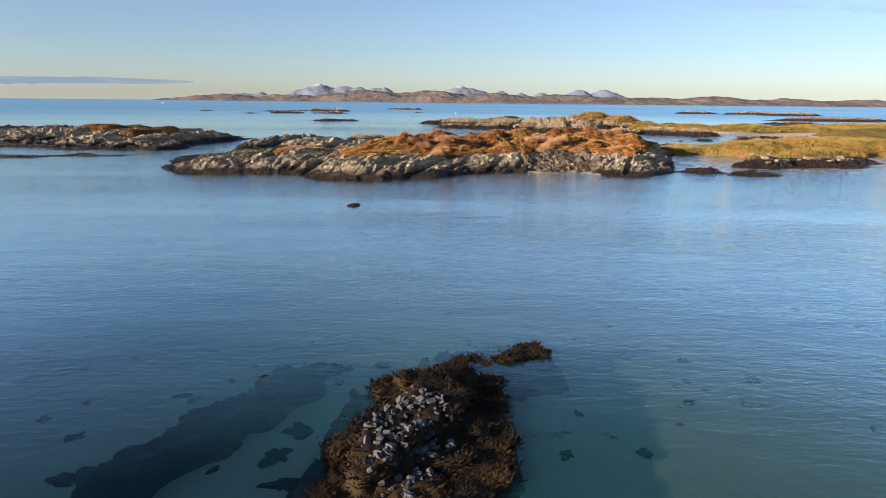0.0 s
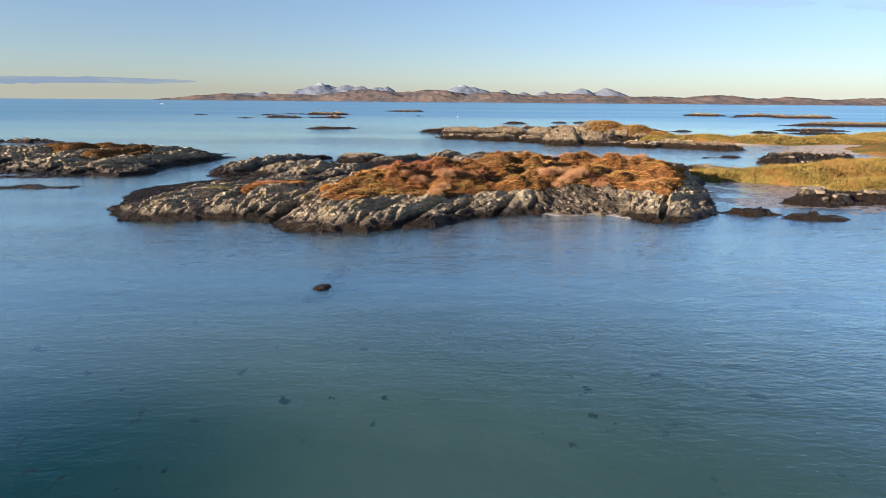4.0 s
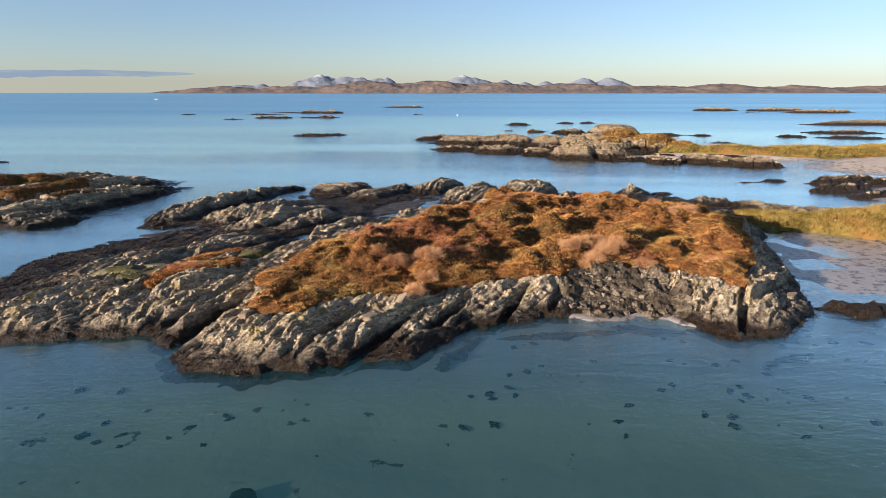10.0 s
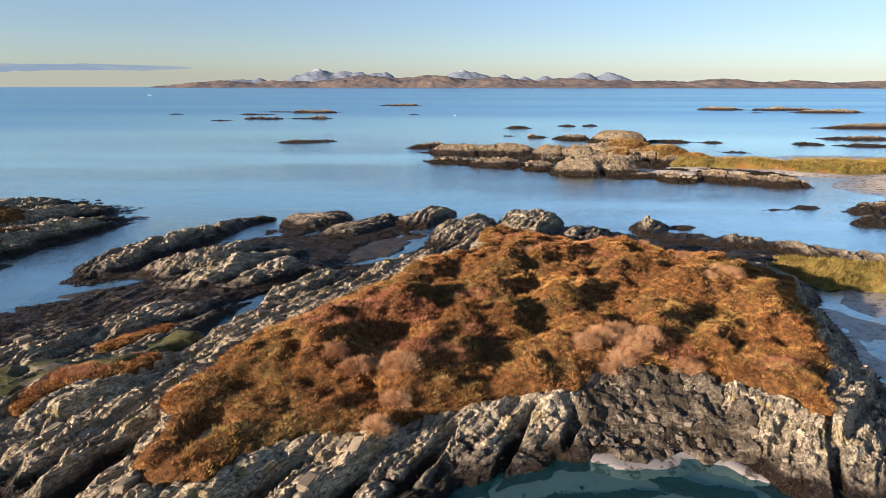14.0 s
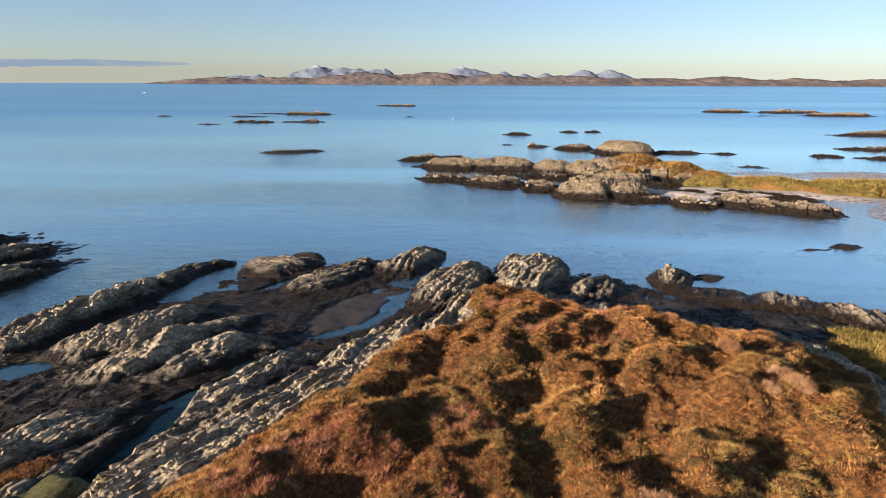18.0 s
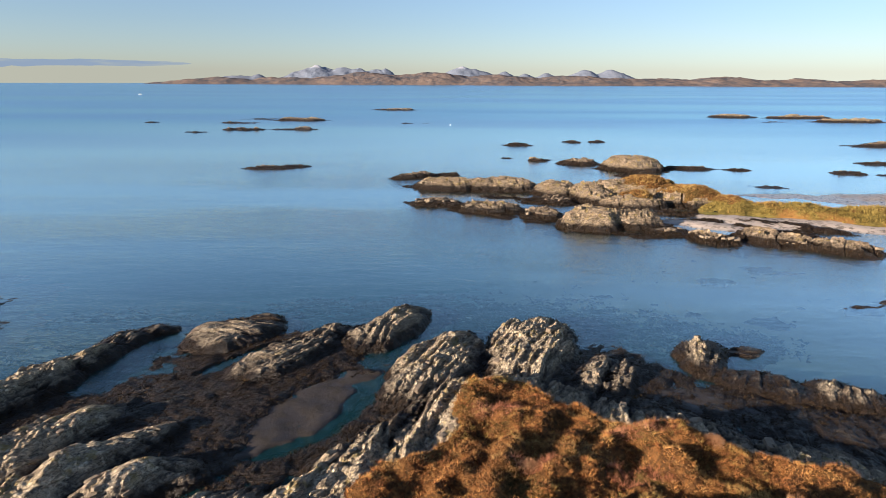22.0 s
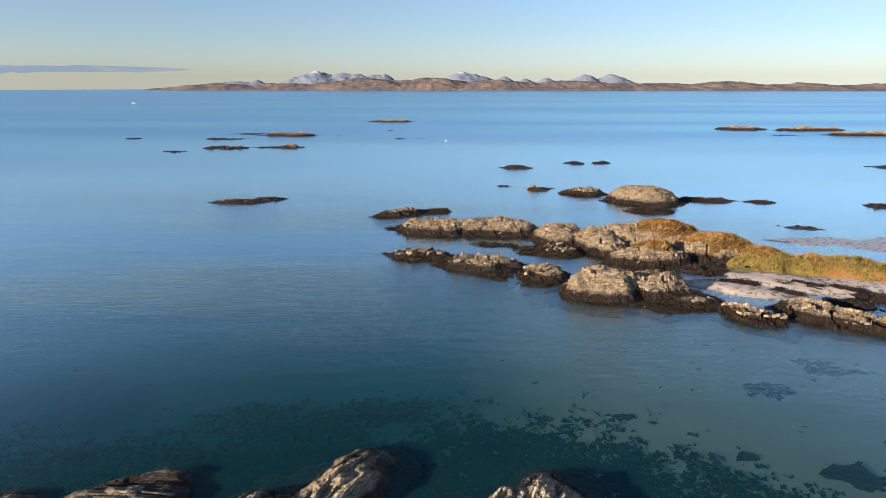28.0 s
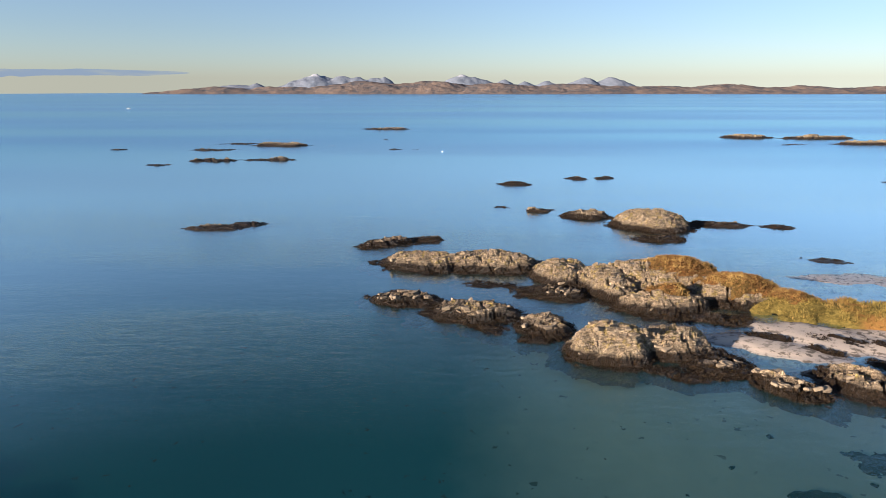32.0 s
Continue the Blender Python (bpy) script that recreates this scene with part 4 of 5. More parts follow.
islet("shore_rock", [(66, 207.5, 5.5, 2, -25, 1.0), (76, 201, 6, 2, -28, 1.0)], "low pale rock rib in white sand", 0.3, -28, M_ROCK_FAR, 1.0, 234)
islet("shore_rock", [(57, 208.5, 3.6, 1.4, -25, 0.9), (62.5, 204, 3.2, 1.3, -30, 0.8)], "small weedy rock rib in white sand", 0.2, -28, M_ROCK_FAR, 0.8, 236)
islet("shore_rock", [(72.5, 206, 4.5, 1.5, -28, 0.9), (70, 199, 3.5, 1.4, -25, 0.8)], "small weedy rock rib in white sand", 0.2, -28, M_ROCK_FAR, 0.8, 237)
islet("heath_crag", [(38.5, 232, 6, 9, 20, 3.8), (48, 235, 14, 9, -8, 4.6), (45, 222.5, 10, 4, 0, 3.2), (59, 227, 9.5, 6, -20, 3.6), (50, 216.8, 10, 2.4, -10, 1.2)],
      "tall pale crag with a crown of brown heath", 0.24, 10, M_ROCK_FAR, 1.3, 235, 0.8, category="crag", power=3.0)
FAR_SKERRIES = [(-55, 283.2, 9.5, 3.0, 8, 0.8), (-48, 287, 6, 2.8, 25, 0.9), (62, 373.5, 5, 2.6, 0, 0.9), (74, 374.5, 4.5, 2.4, 5, 0.9), (26, 312, 2.2, 1, 0, 0.35),
                (-133, 490, 15, 4, 3, 0.9), (-133, 530, 15, 4, 0, 0.8), (-98, 517, 19, 7.5, 0, 2.3), (-113, 436, 13, 4.5, 4, 1.1), (-84, 440, 13, 4.5, 0, 1.4),
                (-131, 418, 7, 3, 0, 0.7), (-190, 492, 4.5, 2.2, 0, 0.5)]
MORE_SKERRIES = [(-45, 672, 21, 9, 0, 1.8), (232, 582, 21, 7, -4, 2.4), (280, 573, 28, 7, 0, 2.4), (290, 528, 28, 7, -2, 2.4), (236, 525, 10, 3, 0, 0.5),
                 (-34, 562, 3, 2, 0, 0.6), (-23, 494, 3, 2, 0, 0.7), (-11, 494, 2.4, 1.5, 0, 0.6), (-66, 517, 4, 2, 0, 0.6), (225, 365, 40, 9, 4, 2.2), (390, 470, 60, 14, 0, 3.0), (165, 300, 16, 4, -6, 1.2)]
for n, p in enumerate(FAR_SKERRIES + MORE_SKERRIES):
    far = p[1] > 400
    islet("skerry", [p, (p[0] + 0.4 * p[2], p[1] - 0.4 * p[3], p[2] * 0.45, p[3] * 0.7, p[4] + 8, p[5] * 0.75)], "low dark skerry in open water" if p[5] < 2 else "long low rocky islet with a tawny top",
          0.8 if far else 0.35, 8, M_SKERRY if p[5] < 2 else M_ROCK_FAR, 2.2 if far else 1.2, 300 + n, 1.4 if far else 0.8, "skerries", category="skerry")


# ---- the far coast and the mountains behind it ----
def far_sheet(name, box, res, peaks, seed, rugged, material, label, bend=1.35):
    def height(X, Y):
        z = np.full(X.shape, -12.0)
        for cx, cy, half, deep, top in peaks:
            r = np.sqrt(((X - cx) / half) ** 2 + ((Y - cy) / deep) ** 2)
            z = np.maximum(z, top * (1 - r ** bend))
        n = fbm(X / (rugged * 9), Y / (rugged * 9), seed, 5)
        return z + n * rugged * step(z, -6, 25) + 0.35 * rugged * fbm(X / (rugged * 2.2), Y / (rugged * 2.2), seed + 7, 3) * step(z, -4, 12)
    return sheet(name, box, res, height, material, -3, "structure", label, "backdrop")


MOOR = [(-1010, 2650, 190, 90, 20), (-900, 2680, 200, 110, 33), (-650, 2700, 260, 140, 38), (-330, 2720, 330, 160, 60), (-60, 2740, 330, 170, 62),
        (240, 2720, 330, 160, 52), (560, 2720, 330, 160, 50), (900, 2730, 330, 150, 40), (1190, 2720, 300, 150, 46), (1500, 2720, 420, 150, 36), (1900, 2720, 420, 160, 34), (2300, 2720, 420, 160, 36)]
MOOR = [(x * 1.2, y * 1.2, half * 1.45, deep * 1.2, top * 0.92 + 2) for x, y, half, deep, top in MOOR]
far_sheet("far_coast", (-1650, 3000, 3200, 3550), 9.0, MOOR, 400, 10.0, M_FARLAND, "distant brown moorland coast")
CUILLIN = [(-800, 4000, 330, 200, 104), (-740, 4020, 230, 180, 102), (-640, 4000, 330, 160, 94), (-520, 4000, 300, 150, 92), (-420, 4010, 230, 150, 96), (-370, 4010, 130, 120, 98)]
TOPS = [(110, 4000, 240, 160, 108), (190, 4000, 250, 150, 92), (370, 4000, 150, 120, 74), (870, 4000, 230, 150, 86), (1040, 4010, 230, 140, 92), (640, 4000, 150, 120, 66), (500, 4000, 130, 120, 64), (-1270, 3950, 330, 150, 42), (-1150, 3960, 120, 120, 48)]
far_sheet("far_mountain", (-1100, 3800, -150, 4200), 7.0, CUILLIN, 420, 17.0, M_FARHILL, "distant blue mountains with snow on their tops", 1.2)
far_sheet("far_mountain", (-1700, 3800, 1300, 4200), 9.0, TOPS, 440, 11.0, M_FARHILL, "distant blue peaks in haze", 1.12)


# ---- the shore behind the start, whose rise keeps the first shallows out of the sun ----
BEHIND = [(-88, -31, 42, 14, 125, 20.2), (-140, -70, 60, 30, 40, 20.0), (-30, -95, 40, 22, -10, 13.0)]
sheet("shore_hill", (-190, -130, 60, 40), 2.0, lambda X, Y: humps(X, Y, BEHIND, 3.0, 51) + 1.2 * fbm(X / 9, Y / 9, 53, 4), M_TURF, -1.5, "structure", "brown heathery hill on the shore", "hill")


# ---- thin cloud low in the sky ----
def cloud_material(name, strength, cover):
    k = Mat(name)
    k.t.nodes.remove(k.b)
    n = k.noise(0.004, 5, 0.6, k.coords((0.35, 1, 3.0)))
    # an even emission stands in for the daylight on the cloud
    glow = k.node("ShaderNodeEmission")
    glow.inputs[0].default_value, glow.inputs[1].default_value = (0.46, 0.56, 0.64, 1), strength
    clear = k.node("ShaderNodeBsdfTransparent")
    mixer = k.node("ShaderNodeMixShader")
    k.link(k.math("MULTIPLY", k.span(n, 0.22, 0.5), cover), mixer.inputs[0])
    k.link(clear.outputs[0], mixer.inputs[1])
    k.link(glow.outputs[0], mixer.inputs[2])
    k.link(mixer.outputs[0], k.t.nodes["Material Output"].inputs[0])
    return k.m


def cloud(name, cx, cy, cz, half, thick, material, seed, label):
    """A long lens of cloud, ragged along its edges."""
    n = 120
    t = np.linspace(-1, 1, n)
    top = thick * np.sqrt(np.clip(1 - t * t, 0, 1)) * (0.8 + 0.5 * np.abs(fbm(t * 4, 0 * t, seed, 4)))
    low = -thick * 0.8 * np.sqrt(np.clip(1 - t * t, 0, 1)) * (0.6 + 0.8 * np.abs(fbm(t * 5, 0 * t, seed + 3, 4)))
    deep = 120 * np.sqrt(np.clip(1 - t * t, 0, 1))
    rows = [np.stack([cx + half * t, cy + 0 * t, cz + top], 1), np.stack([cx + half * t, cy - deep, cz + 0.3 * low], 1), np.stack([cx + half * t, cy + 0 * t, cz + low], 1)]
    i = np.arange(n - 1)
    f = np.concatenate([np.stack([i + a * n, i + 1 + a * n, i + 1 + (a + 1) * n, i + (a + 1) * n], 1) for a in (0, 1)])
    return mesh_thing(name, np.concatenate(rows), f, material, True, "structure", label, "cloud")


cloud("cloud_bank", -3300, 4650, 126, 1470, 34, cloud_material("grey_cloud", 0.245, 0.95), 610, "long low bank of grey-blue cloud")
cloud("cirrus", 2240, 4650, 700, 430, 40, cloud_material("thin_cirrus", 0.42, 0.4), 620, "faint wisp of high cirrus")
cloud("cirrus", 3150, 4650, 690, 300, 60, cloud_material("faint_cirrus", 0.42, 0.35), 630, "faint wisp of high cirrus")


# ---- boats at anchor, far off ----
def boat_material(name, colour, rough):
    k = Mat(name)
    n = k.noise(2.0, 3, 0.5)
    return k.done(k.mix(k.math("MULTIPLY", n, 0.2), colour, (colour[0] * 0.7, colour[1] * 0.7, colour[2] * 0.7)), rough)


M_WHITE, M_GLASS_DARK = boat_material("white_paint", (0.8, 0.8, 0.78), 0.4), boat_material("dark_window", (0.03, 0.035, 0.04), 0.15)


def box_part(name, parent, size, place, material, taper=1.0, label=""):
    bm = bmesh.new()
    bmesh.ops.create_cube(bm, size=1.0)
    for v in bm.verts:
        k = taper if v.co.z < 0 else 1.0
        pinch = 0.25 if (v.co.x > 0 and name == "hull") else 1.0
        v.co = Vector((v.co.x * size[0] * (0.5 + 0.5 * k), v.co.y * size[1] * k * pinch, v.co.z * size[2]))
    bmesh.ops.bevel(bm, geom=bm.edges[:], offset=0.06 * min(size), segments=2, affect="EDGES")
    me = bpy.data.meshes.new(name)
    bm.to_mesh(me)
    bm.free()
    me.materials.append(material)
    ob = part(name, me, parent, label)
    ob.matrix_basis = Matrix.Translation(place)
    return ob


def boat(x, y, turn, long, label):
    ob = tagged(new("boat"), label, "boat", "boats at anchor")
    box_part("hull", ob, (long, long * 0.32, long * 0.16), (0, 0, long * 0.05), M_WHITE, 0.75)
    cabin = box_part("cabin", ob, (long * 0.34, long * 0.22, long * 0.16), (-0.05 * long, 0, long * 0.20), M_WHITE, 1.0)
    box_part("window", cabin, (long * 0.30, long * 0.225, long * 0.05), (0, 0, long * 0.03), M_GLASS_DARK)
    ob.matrix_basis = Matrix.Translation((x, y, 0)) @ Matrix.Rotation(turn, 4, "Z")
    return ob


boat(6, 480, 1.2, 1.9, "small white dinghy with a cuddy at anchor")
boat(-522, 1158, 0.2, 6.5, "white motor cruiser at anchor far off")


# ---- plants: many small blades on the ground forms ----
rng = np.random.default_rng(7)


def turf_top(X, Y):
    return np.maximum(heath_height(X, Y), island_height(X, Y))


def sprigs(points, count, spread, tall, wide, lean, seed):
    """Blades round each point: thin triangles that rise and lean out. Returns vertices and faces."""
    r = np.random.default_rng(seed)
    n = len(points)
    base = np.repeat(points, count, 0)
    size = np.repeat(0.7 + 0.6 * r.random(n), count)
    a = r.random(n * count) * 2 * np.pi
    out = np.sqrt(r.random(n * count)) * spread * size
    way = np.stack([np.cos(a), np.sin(a), 0 * a], 1)
    root = base + way * out[:, None] * 0.6
    h = tall * size * (0.55 + 0.7 * r.random(n * count))
    tip = root + way * (out * 0.5 + lean * h * r.random(n * count))[:, None]
    tip[:, 2] += h * np.sqrt(np.clip(1 - 0.6 * (out / (spread * size)) ** 2, 0.1, 1))
    b = a + np.pi / 2 + r.normal(0, 0.8, n * count)
    side = np.stack([np.cos(b), np.sin(b), 0 * b], 1) * (wide * size)[:, None]
    root[:, 2] -= 0.06
    co = np.stack([root - side, root + side, tip], 1).reshape(-1, 3)
    return co, np.arange(len(co)).reshape(-1, 3)


def scatter(box, number, height, low, seed, mask=None, over=None):
    """Random places on height() above low, thinned by mask (0 to 1); over: another ground it must stand above."""
    r = np.random.default_rng(seed)
    x, y = r.uniform(box[0], box[2], number), r.uniform(box[1], box[3], number)
    z = height(x, y)
    keep = z > low
    if over is not None:
        keep &= z > over(x, y) - 0.02
    if mask is not None:
        keep &= r.random(number) < mask(x, y)
    return np.stack([x, y, z], 1)[keep]


def stuff(name, points, count, spread, tall, wide, lean, seed, material, label, category):
    co, f = sprigs(points, count, spread, tall, wide, lean, seed)
    return mesh_thing(name, co, f, material, False, "stuff", label, category)


def drift(x, y, spots):
    out = 0 * x
    for cx, cy, rx, ry in spots:
        out = np.maximum(out, step(-np.hypot((x - cx) / rx, (y - cy) / ry), -1.0, -0.6))
    return out


MYRTLE = [(-6.5, 101.6, 5.5, 3.0), (-10.5, 99.0, 3.0, 1.8), (-2.0, 93.6, 2.6, 1.6), (1.6, 106.4, 2.5, 2.0), (-4.1, 96.3, 2.5, 2.0), (-7.5, 94.5, 2.2, 1.2), (-26.7, 92.9, 2.6, 1.2), (15.5, 95.2, 2.2, 1.3), (21.5, 94, 2.5, 1.8), (1.5, 98.2, 1.8, 1.8), (15.4, 121, 3.0, 1.2), (6.2, 129.5, 2.6, 1.4), (8.1, 121, 2.0, 1.4), (1.3, 106.3, 1.5, 1.5), (-7.5, 105, 2.4, 1.3), (17, 126, 3.0, 1.3), (24, 110, 2.2, 1.2)]
pts = scatter((-22, 76, 44, 138), 86000, heath_height, 0.9, 61, lambda x, y: np.clip(0.85 + 1.2 * fbm(x / 5, y / 5, 63, 3), 0.3, 1) * (1 - 0.9 * drift(x, y, MYRTLE)), island_height)
stuff("heather", pts, 14, 0.30, 0.16, 0.017, 0.9, 62, M_HEATHER, "rust and gold heather in low winter sun", "heather")
pts = scatter((-33, 86, -18, 106), 5200, heath_height, 0.7, 64, None, island_height)
stuff("heather", pts, 13, 0.32, 0.18, 0.018, 0.8, 65, M_HEATHER, "patch of brown heather among bare rock", "heather")
pts = scatter((-19, 80, 42, 138), 26000, heath_height, 1.7, 66, lambda x, y: step(fbm(x / 4.5, y / 4.5, 68, 4), -0.02, 0.2), island_height)
stuff("moor_grass", pts, 18, 0.34, 0.22, 0.010, 1.1, 67, plant_material("moor_grass", (0.15, (0.16, 0.105, 0.024)), (0.45, (0.36, 0.23, 0.055)), (0.85, (0.54, 0.37, 0.115))), "golden tussocks of dead moor grass", "grass")


pts = scatter((-30, 84, 30, 134), 44000, heath_height, 1.2, 71, lambda x, y: drift(x, y, MYRTLE) * 0.9, island_height)
stuff("bog_myrtle", pts, 18, 0.36, 0.30, 0.014, 1.0, 72, M_MYRTLE, "dull red thicket of leafless bog myrtle", "shrubs")

pts = scatter((32, 96, 98, 142), 26000, dune_height(DUNES, 35), 0.5, 73)
stuff("dune_grass", pts, 9, 0.30, 0.5, 0.03, 0.8, 74, M_GRASS, "yellow-green marram grass on a dune", "grass")
pts = scatter((54, 196, 190, 260), 26000, dune_height(FAR_DUNES, 37), 0.5, 75)
stuff("dune_grass", pts, 8, 0.45, 0.6, 0.05, 0.8, 76, M_GRASS, "tawny marram grass on a long dune", "grass")


# heath on the seaward crag and on the west island
def cap(name, prims, under, seed, res, label):
    return sheet(name, (min(p[0] - p[2] for p in prims) - 2, min(p[1] - p[2] for p in prims) - 2, max(p[0] + p[2] for p in prims) + 2, max(p[1] + p[2] for p in prims) + 2), res,
                 lambda X, Y: humps(X, Y, prims, 1.2, seed) + 0.8 * fbm(X / 3.5, Y / 3.5, seed + 5, 4), M_TURF, under, "structure", label, "moorland")


CROWN = [(51, 234, 12, 6.5, -8, 5.6), (60, 227, 9.5, 5.2, -20, 4.7), (67, 222, 6, 4, -25, 3.1), (46, 223, 6, 2.2, 0, 3.9)]
cap("heath_crown", CROWN, 1.8, 235, 0.3, "rust-brown heath on a seaward crag")
pts = scatter((36, 214, 76, 244), 14000, lambda x, y: humps(x, y, CROWN, 1.2, 235) + 0.8 * fbm(x / 3.5, y / 3.5, 240, 4), 1.9, 77)
stuff("heather", pts, 10, 0.40, 0.4, 0.05, 0.5, 78, M_CROWN, "golden-brown heather crowning a seaward crag", "heather")
WEST = [(-68, 139, 14, 3.6, 60, 3.0), (-80, 146, 14, 4.5, 45, 3.2), (-60, 133, 7, 2.2, 66, 2.8)]
cap("heath_crown", WEST, 1.9, 112, 0.4, "dark brown heath along a rocky ridge")
pts = scatter((-95, 124, -54, 160), 9000, lambda x, y: humps(x, y, WEST, 1.2, 112) + 0.8 * fbm(x / 3.5, y / 3.5, 117, 4), 2.0, 79)
stuff("heather", pts, 9, 0.40, 0.24, 0.03, 0.7, 80, plant_material("ridge_heath", (0.1, (0.045, 0.026, 0.012)), (0.5, (0.13, 0.066, 0.024)), (0.9, (0.27, 0.15, 0.05))), "brown heather along a rocky ridge", "heather")

# kelp off the seaward rocks: dense by the shore, thinning out over the sand
KELP = [(-24, 156, 24, 10), (2, 160, 22, 10), (22, 155, 12, 7), (33, 150, 8, 4), (-46, 150, 14, 16), (-8, 172, 14, 5)]


def kelp_share(x, y):
    out = 0 * x
    for cx, cy, rx, ry in KELP:
        out = np.maximum(out, np.exp(-1.6 * (((x - cx) / rx) ** 2 + ((y - cy) / ry) ** 2) ** 1.5))
    return out * np.clip(0.75 + 1.6 * fbm(x / 7, y / 7, 121, 4), 0.0, 1.0)


pts = scatter((-64, 132, 48, 184), 52000, bed_height, -9.0, 122, kelp_share)
stuff("kelp", pts, 5, 1.0, 0.22, 0.5, 2.0, 123, plant_material("deep_kelp", (0.1, (0.006, 0.022, 0.025)), (0.9, (0.010, 0.036, 0.040))), "dark forest of kelp in clear water", "seaweed")

# wrack hanging on the rocks between the tide lines
pts = scatter((-48, 76, 56, 164), 90000, island_height, 0.0, 81, lambda x, y: step(-island_height(x, y), -0.95, -0.35) * 0.55)
stuff("wrack", pts, 7, 0.34, 0.10, 0.06, 2.2, 82, M_WRACK, "dark brown wrack draped over the tide rocks", "seaweed")


# ---- willow bushes: bare twigs in a dome ----
def bush_meshes(seed, wide, tall):
    r = np.random.default_rng(seed)
    n = 64
    a = r.random(n) * 2 * np.pi
    out = np.sqrt(r.random(n)) * wide
    tip = np.stack([np.cos(a) * out, np.sin(a) * out, tall * np.sqrt(np.clip(1 - 0.75 * (out / wide) ** 2, 0.05, 1)) * 0.8], 1)
    root = tip * np.array([0.14, 0.14, 0]) - np.array([0, 0, 0.15])
    co, f = [], []
    for p, q in zip(root, tip):
        k = len(co)
        for c, w in ((p, 0.028), (q, 0.008)):
            for t in range(3):
                co.append((c[0] + w * math.cos(t * 2.094), c[1] + w * math.sin(t * 2.094), c[2]))
        f += [(k + t, k + (t + 1) % 3, k + 3 + (t + 1) % 3, k + 3 + t) for t in range(3)]
    m = 3400
    way = r.normal(0, 1, (m, 3))
    way[:, 2] = np.abs(way[:, 2])
    way /= np.linalg.norm(way, axis=1)[:, None]
    lump = 1 + 0.5 * fbm(way[:, 0] * 3 + seed, way[:, 1] * 3, seed, 3)
    s = way * np.array([wide, wide, tall * 0.8]) * ((0.5 + 0.42 * r.random(m)) * lump)[:, None]
    d = way * 0.8 + r.normal(0, 0.45, (m, 3)) + np.array([0, 0, 0.35])
    d = d / np.linalg.norm(d, axis=1)[:, None] * (0.14 + 0.18 * r.random(m))[:, None]
    e = s + d
    e[:, 2] = np.maximum(e[:, 2], 0.02)
    side = np.cross(d, r.normal(0, 1, (m, 3)))
    side = side / np.linalg.norm(side, axis=1)[:, None] * 0.011
    tw = np.stack([s - side, s + side, e], 1).reshape(-1, 3)
    return mesh_data("stem_clump", np.array(co), np.array(f), M_TWIG), mesh_data("twig_crown", tw, np.arange(len(tw)).reshape(-1, 3), M_TWIG)


BUSHES = [(-7.4, 92.9, 1.1), (-9.0, 94.0, 0.9), (-4.3, 91.5, 1.0), (-4.4, 88.9, 0.75), (-5.2, 86.6, 0.85), (9.8, 96.3, 1.0), (10.9, 94.6, 0.9), (12.1, 95.2, 1.0), (9.9, 94.1, 0.8),
          (13.3, 96.4, 1.0), (11.4, 97.2, 1.0), (8.6, 95.2, 0.8), (22.8, 108.6, 0.8), (25.1, 108.9, 0.9), (25, 111.2, 0.8), (8.1, 120.9, 0.8), (21.8, 124.4, 0.7), (-6.2, 93.8, 0.9), (15.5, 94.2, 0.9), (23.5, 116.3, 0.7)]
KINDS = [bush_meshes(90 + n, 1.15 + 0.12 * n, 1.15 + 0.1 * (n % 2)) for n in range(4)]
first = {}
for n, (x, y, s) in enumerate(BUSHES):
    z = float(turf_top(np.array([x]), np.array([y]))[0])
    m = Matrix.Translation((x, y, z)) @ Matrix.Rotation(n * 1.9, 4, "Z") @ Matrix.Scale(s, 4)
    if n < 4:
        ob = tagged(new("willow_bush"), "leafless pinkish-grey willow bush on the heath", "bush", "willow bushes")
        stems, twigs = KINDS[n]
        part("stem_clump", stems, ob)
        part("twig_crown", twigs, ob, "dome of pale bare twigs")
        first[n] = ob
        ob.matrix_basis = m
    else:
        src = first[n % 4]
        ob = copy_thing(src, Matrix.Translation((x, y, z)) @ Matrix.Rotation(n * 1.9, 4, "Z"))
        ob.scale = (s, s, s)


# ---- loose blocks and stones: cut pieces that lie on the rock ----
def stone_mesh(name, seed, material, size=(1, 1, 1), rough=0.22):
    """A rounded, broken block about one metre long."""
    bm = bmesh.new()
    bmesh.ops.create_cube(bm, size=1.0)
    bmesh.ops.bevel(bm, geom=bm.edges[:], offset=0.14, segments=1, affect="EDGES")
    r = random.Random(seed)
    for v in bm.verts:
        v.co = Vector((v.co.x * size[0], v.co.y * size[1], v.co.z * size[2])) + Vector((r.uniform(-1, 1), r.uniform(-1, 1), r.uniform(-1, 1))) * rough * 0.4 * min(size)
    me = bpy.data.meshes.new(name)
    bm.to_mesh(me)
    bm.free()
    me.materials.append(material)
    return me


def loose_stone_material(name, a, b):
    k = Mat(name)
    own = k.node("ShaderNodeObjectInfo").outputs["Random"]
    n = k.noise(3.5, 5, 0.65)
    c = k.mix(n, a, b)
    c = k.mix(k.math("MULTIPLY", own, 0.5), c, (a[0] * 0.5, a[1] * 0.5, a[2] * 0.5))
    return k.done(c, 0.9, n, 0.06, 0.8)


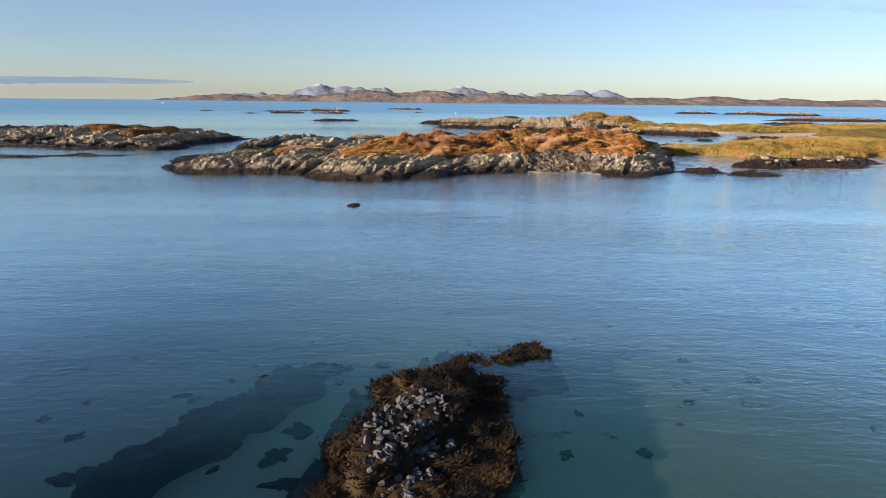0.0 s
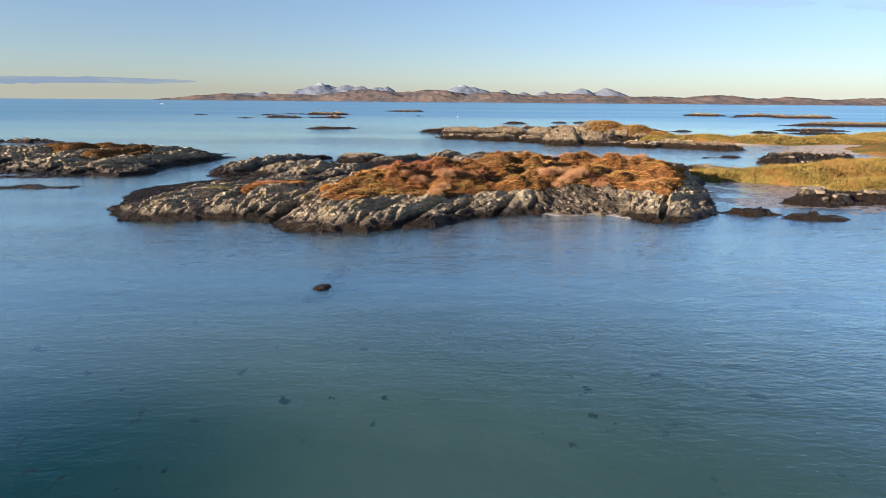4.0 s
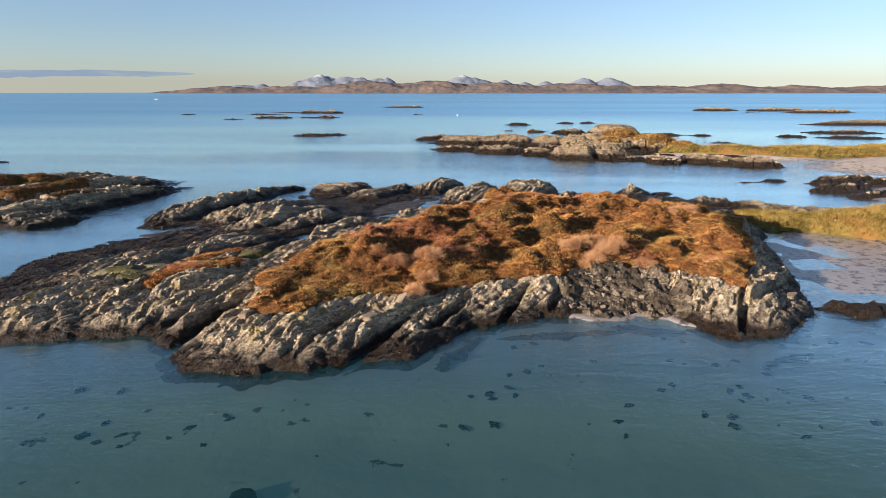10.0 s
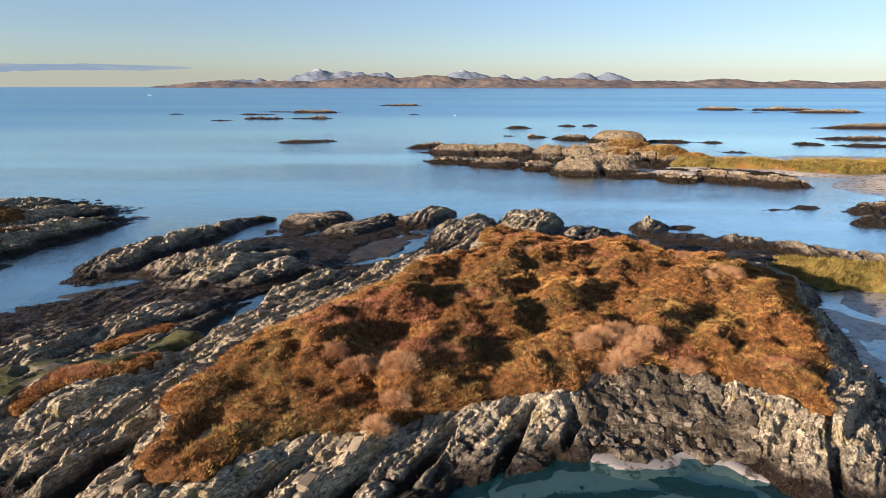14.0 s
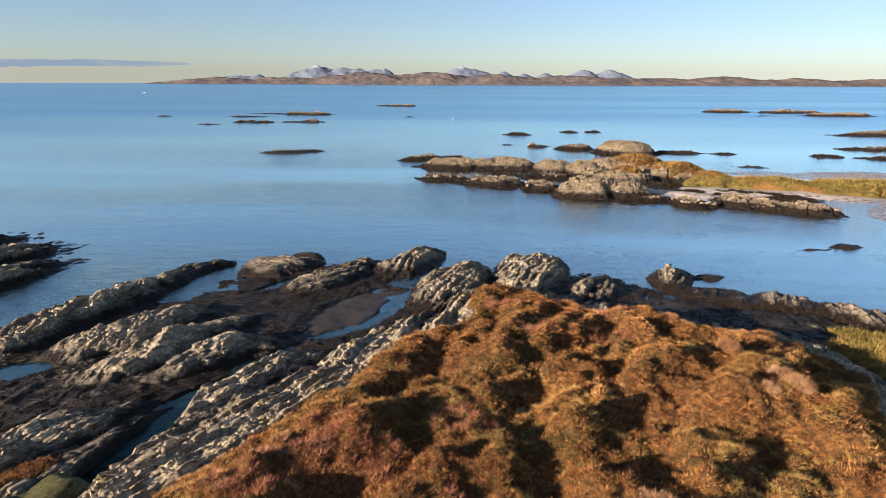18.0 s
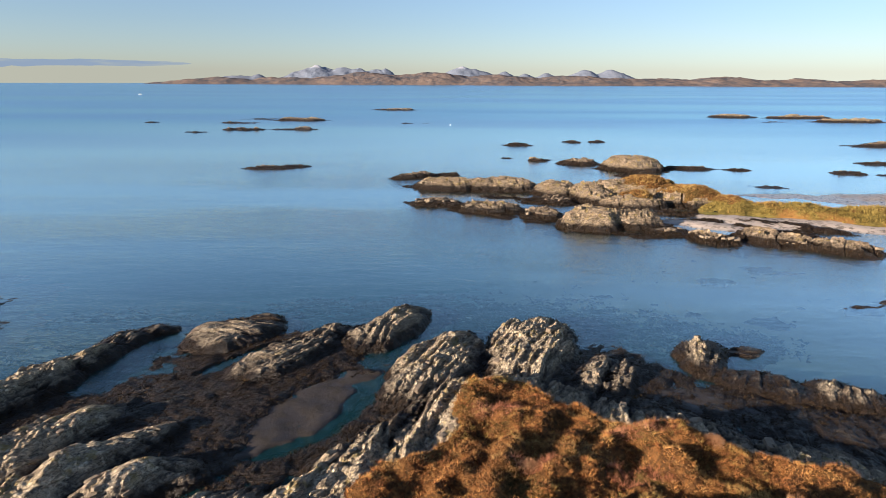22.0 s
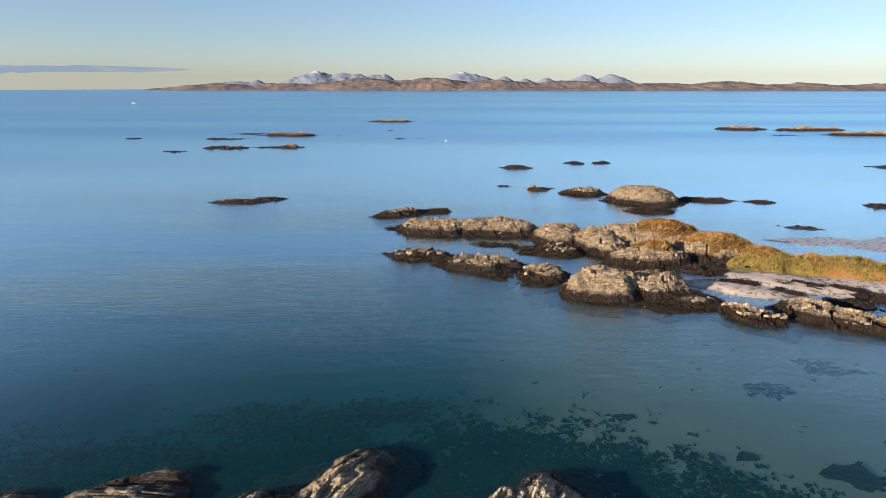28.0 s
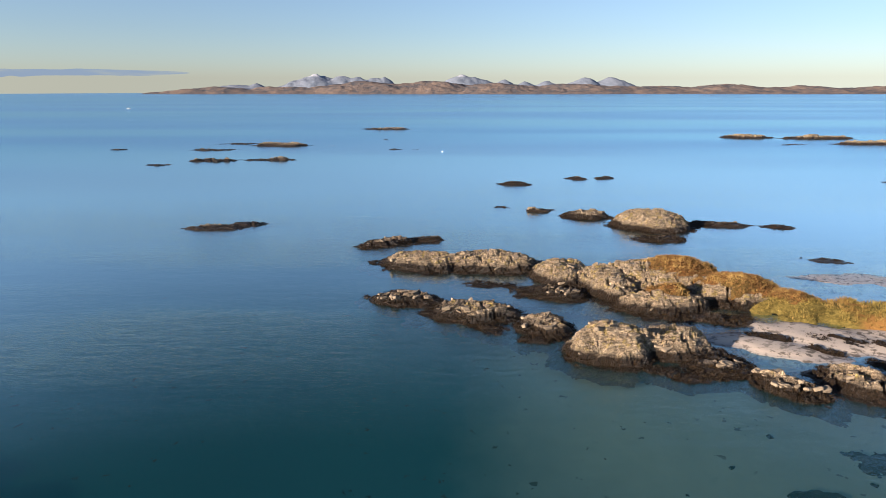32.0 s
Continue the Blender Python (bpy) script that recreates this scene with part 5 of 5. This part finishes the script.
M_BLOCK = loose_stone_material("broken_schist", (0.15, 0.112, 0.072), (0.36, 0.28, 0.185))
M_PALE = loose_stone_material("barnacled_stone", (0.035, 0.033, 0.031), (0.145, 0.14, 0.137))
SLABS = [stone_mesh("rock_slab", 500 + n, M_BLOCK, (1.0, 0.42 + 0.1 * (n % 3), 0.30 + 0.08 * (n % 2))) for n in range(8)]
r = np.random.default_rng(91)
spots = scatter((-44, 76, 36, 150), 5200, island_height, 0.95, 92)
spots = spots[heath_height(spots[:, 0], spots[:, 1]) < spots[:, 2] - 0.05][:300]
for n, (x, y, z) in enumerate(spots):
    ob = part("rock_slab", SLABS[n % 8], main_island)
    s = float(0.45 + 0.9 * r.random() ** 2)
    ob.matrix_basis = Matrix.Translation((x, y, z - 0.05 * s)) @ Euler((r.normal(0, 0.22), r.normal(0, 0.18), radians(STRIKE) + r.normal(0, 0.25))).to_matrix().to_4x4() @ Matrix.Scale(s, 4)

# pebbles and boulders on the slope of the cove
M_PEBBLE = loose_stone_material("cove_stone", (0.075, 0.058, 0.040), (0.24, 0.19, 0.135))
PEBBLES = [stone_mesh("beach_stone", 540 + n, M_PEBBLE, (1.0, 0.75, 0.6), 0.5) for n in range(6)]
spots = scatter((7.5, 87.2, 17.5, 95), 900, island_height, 0.05, 96, lambda x, y: cove_share(x, y))
spots = spots[heath_height(spots[:, 0], spots[:, 1]) < spots[:, 2]][:260]
for n, (x, y, z) in enumerate(spots):
    ob = part("beach_stone", PEBBLES[n % 6], main_island)
    s = float(0.14 + 0.5 * r.random() ** 3)
    ob.matrix_basis = Matrix.Translation((x, y, z + 0.1 * s)) @ Euler((r.normal(0, 0.3), r.normal(0, 0.3), r.uniform(0, 6.3))).to_matrix().to_4x4() @ Matrix.Scale(s, 4)

# loose blocks on the larger islets and crags
for ob, (x0, y0, x1, y1), form in FORMS:
    if ob.dimensions.z < 2.0 or y0 > 320:
        continue
    want = 70 if (x1 - x0) > 45 else 26
    places = scatter((x0, y0, x1, y1), want * 30, form, 0.9, 93)[:want]
    strike = r.uniform(0, 0.5)
    for n, (x, y, z) in enumerate(places):
        slab = part("rock_slab", SLABS[n % 8], ob)
        s = float(0.6 + 1.0 * r.random() ** 2)
        slab.matrix_basis = Matrix.Translation((x, y, z - 0.06 * s)) @ Euler((r.normal(0, 0.2), r.normal(0, 0.2), strike + r.normal(0, 0.3))).to_matrix().to_4x4() @ Matrix.Scale(s, 4)


def second_group(x, y):
    z = np.full(np.shape(x), -9.0)
    for ob, (x0, y0, x1, y1), form in FORMS:
        if 180 < y0 < 290 and x0 > -25:
            inside = (x > x0) & (x < x1) & (y > y0) & (y < y1)
            if inside.any():
                z[inside] = np.maximum(z[inside], form(x[inside], y[inside]))
    return z


pts = scatter((-18, 183, 82, 300), 90000, second_group, 0.0, 97)
pts = pts[pts[:, 2] < 0.75]
stuff("wrack", pts, 6, 0.5, 0.14, 0.08, 2.0, 98, M_WRACK, "dark wrack round the feet of the seaward islets", "seaweed")

PALE = [stone_mesh("barnacled_stone", 520 + n, M_PALE, (1.0, 0.72, 0.42), 0.8) for n in range(6)]
for n in range(330):
    u, v = r.uniform(-1, 1), r.uniform(-1, 1)
    if u * u + v * v > 1:
        continue
    x, y = -5.5 + 1.15 * v + 0.35 * u, 19.0 + 2.6 * u - 0.25 * v
    ob = part("barnacled_stone", PALE[n % 6], reef, "pale barnacled stone" if n == 0 else "")
    s = float(0.07 + 0.20 * r.random() ** 2)
    ob.matrix_basis = Matrix.Translation((x, y, float(BEDS[0](np.array([x]), np.array([y]))[0]) + 0.1 * s)) @ Euler((r.normal(0, 0.4), r.normal(0, 0.4), r.uniform(0, 6.3))).to_matrix().to_4x4() @ Matrix.Scale(s, 4)
# wrack on the reef
pts = scatter((-12, 9, 2, 29), 26000, BEDS[0], -0.42, 95)
pts = pts[(np.hypot((pts[:, 0] + 5.6) / 1.1, (pts[:, 1] - 19.2) / 2.7) > 1) | (rng.random(len(pts)) < 0.3)]
stuff("wrack", pts, 8, 0.20, 0.05, 0.035, 2.6, 96, M_WRACK, "wet brown wrack covering a low reef", "seaweed")
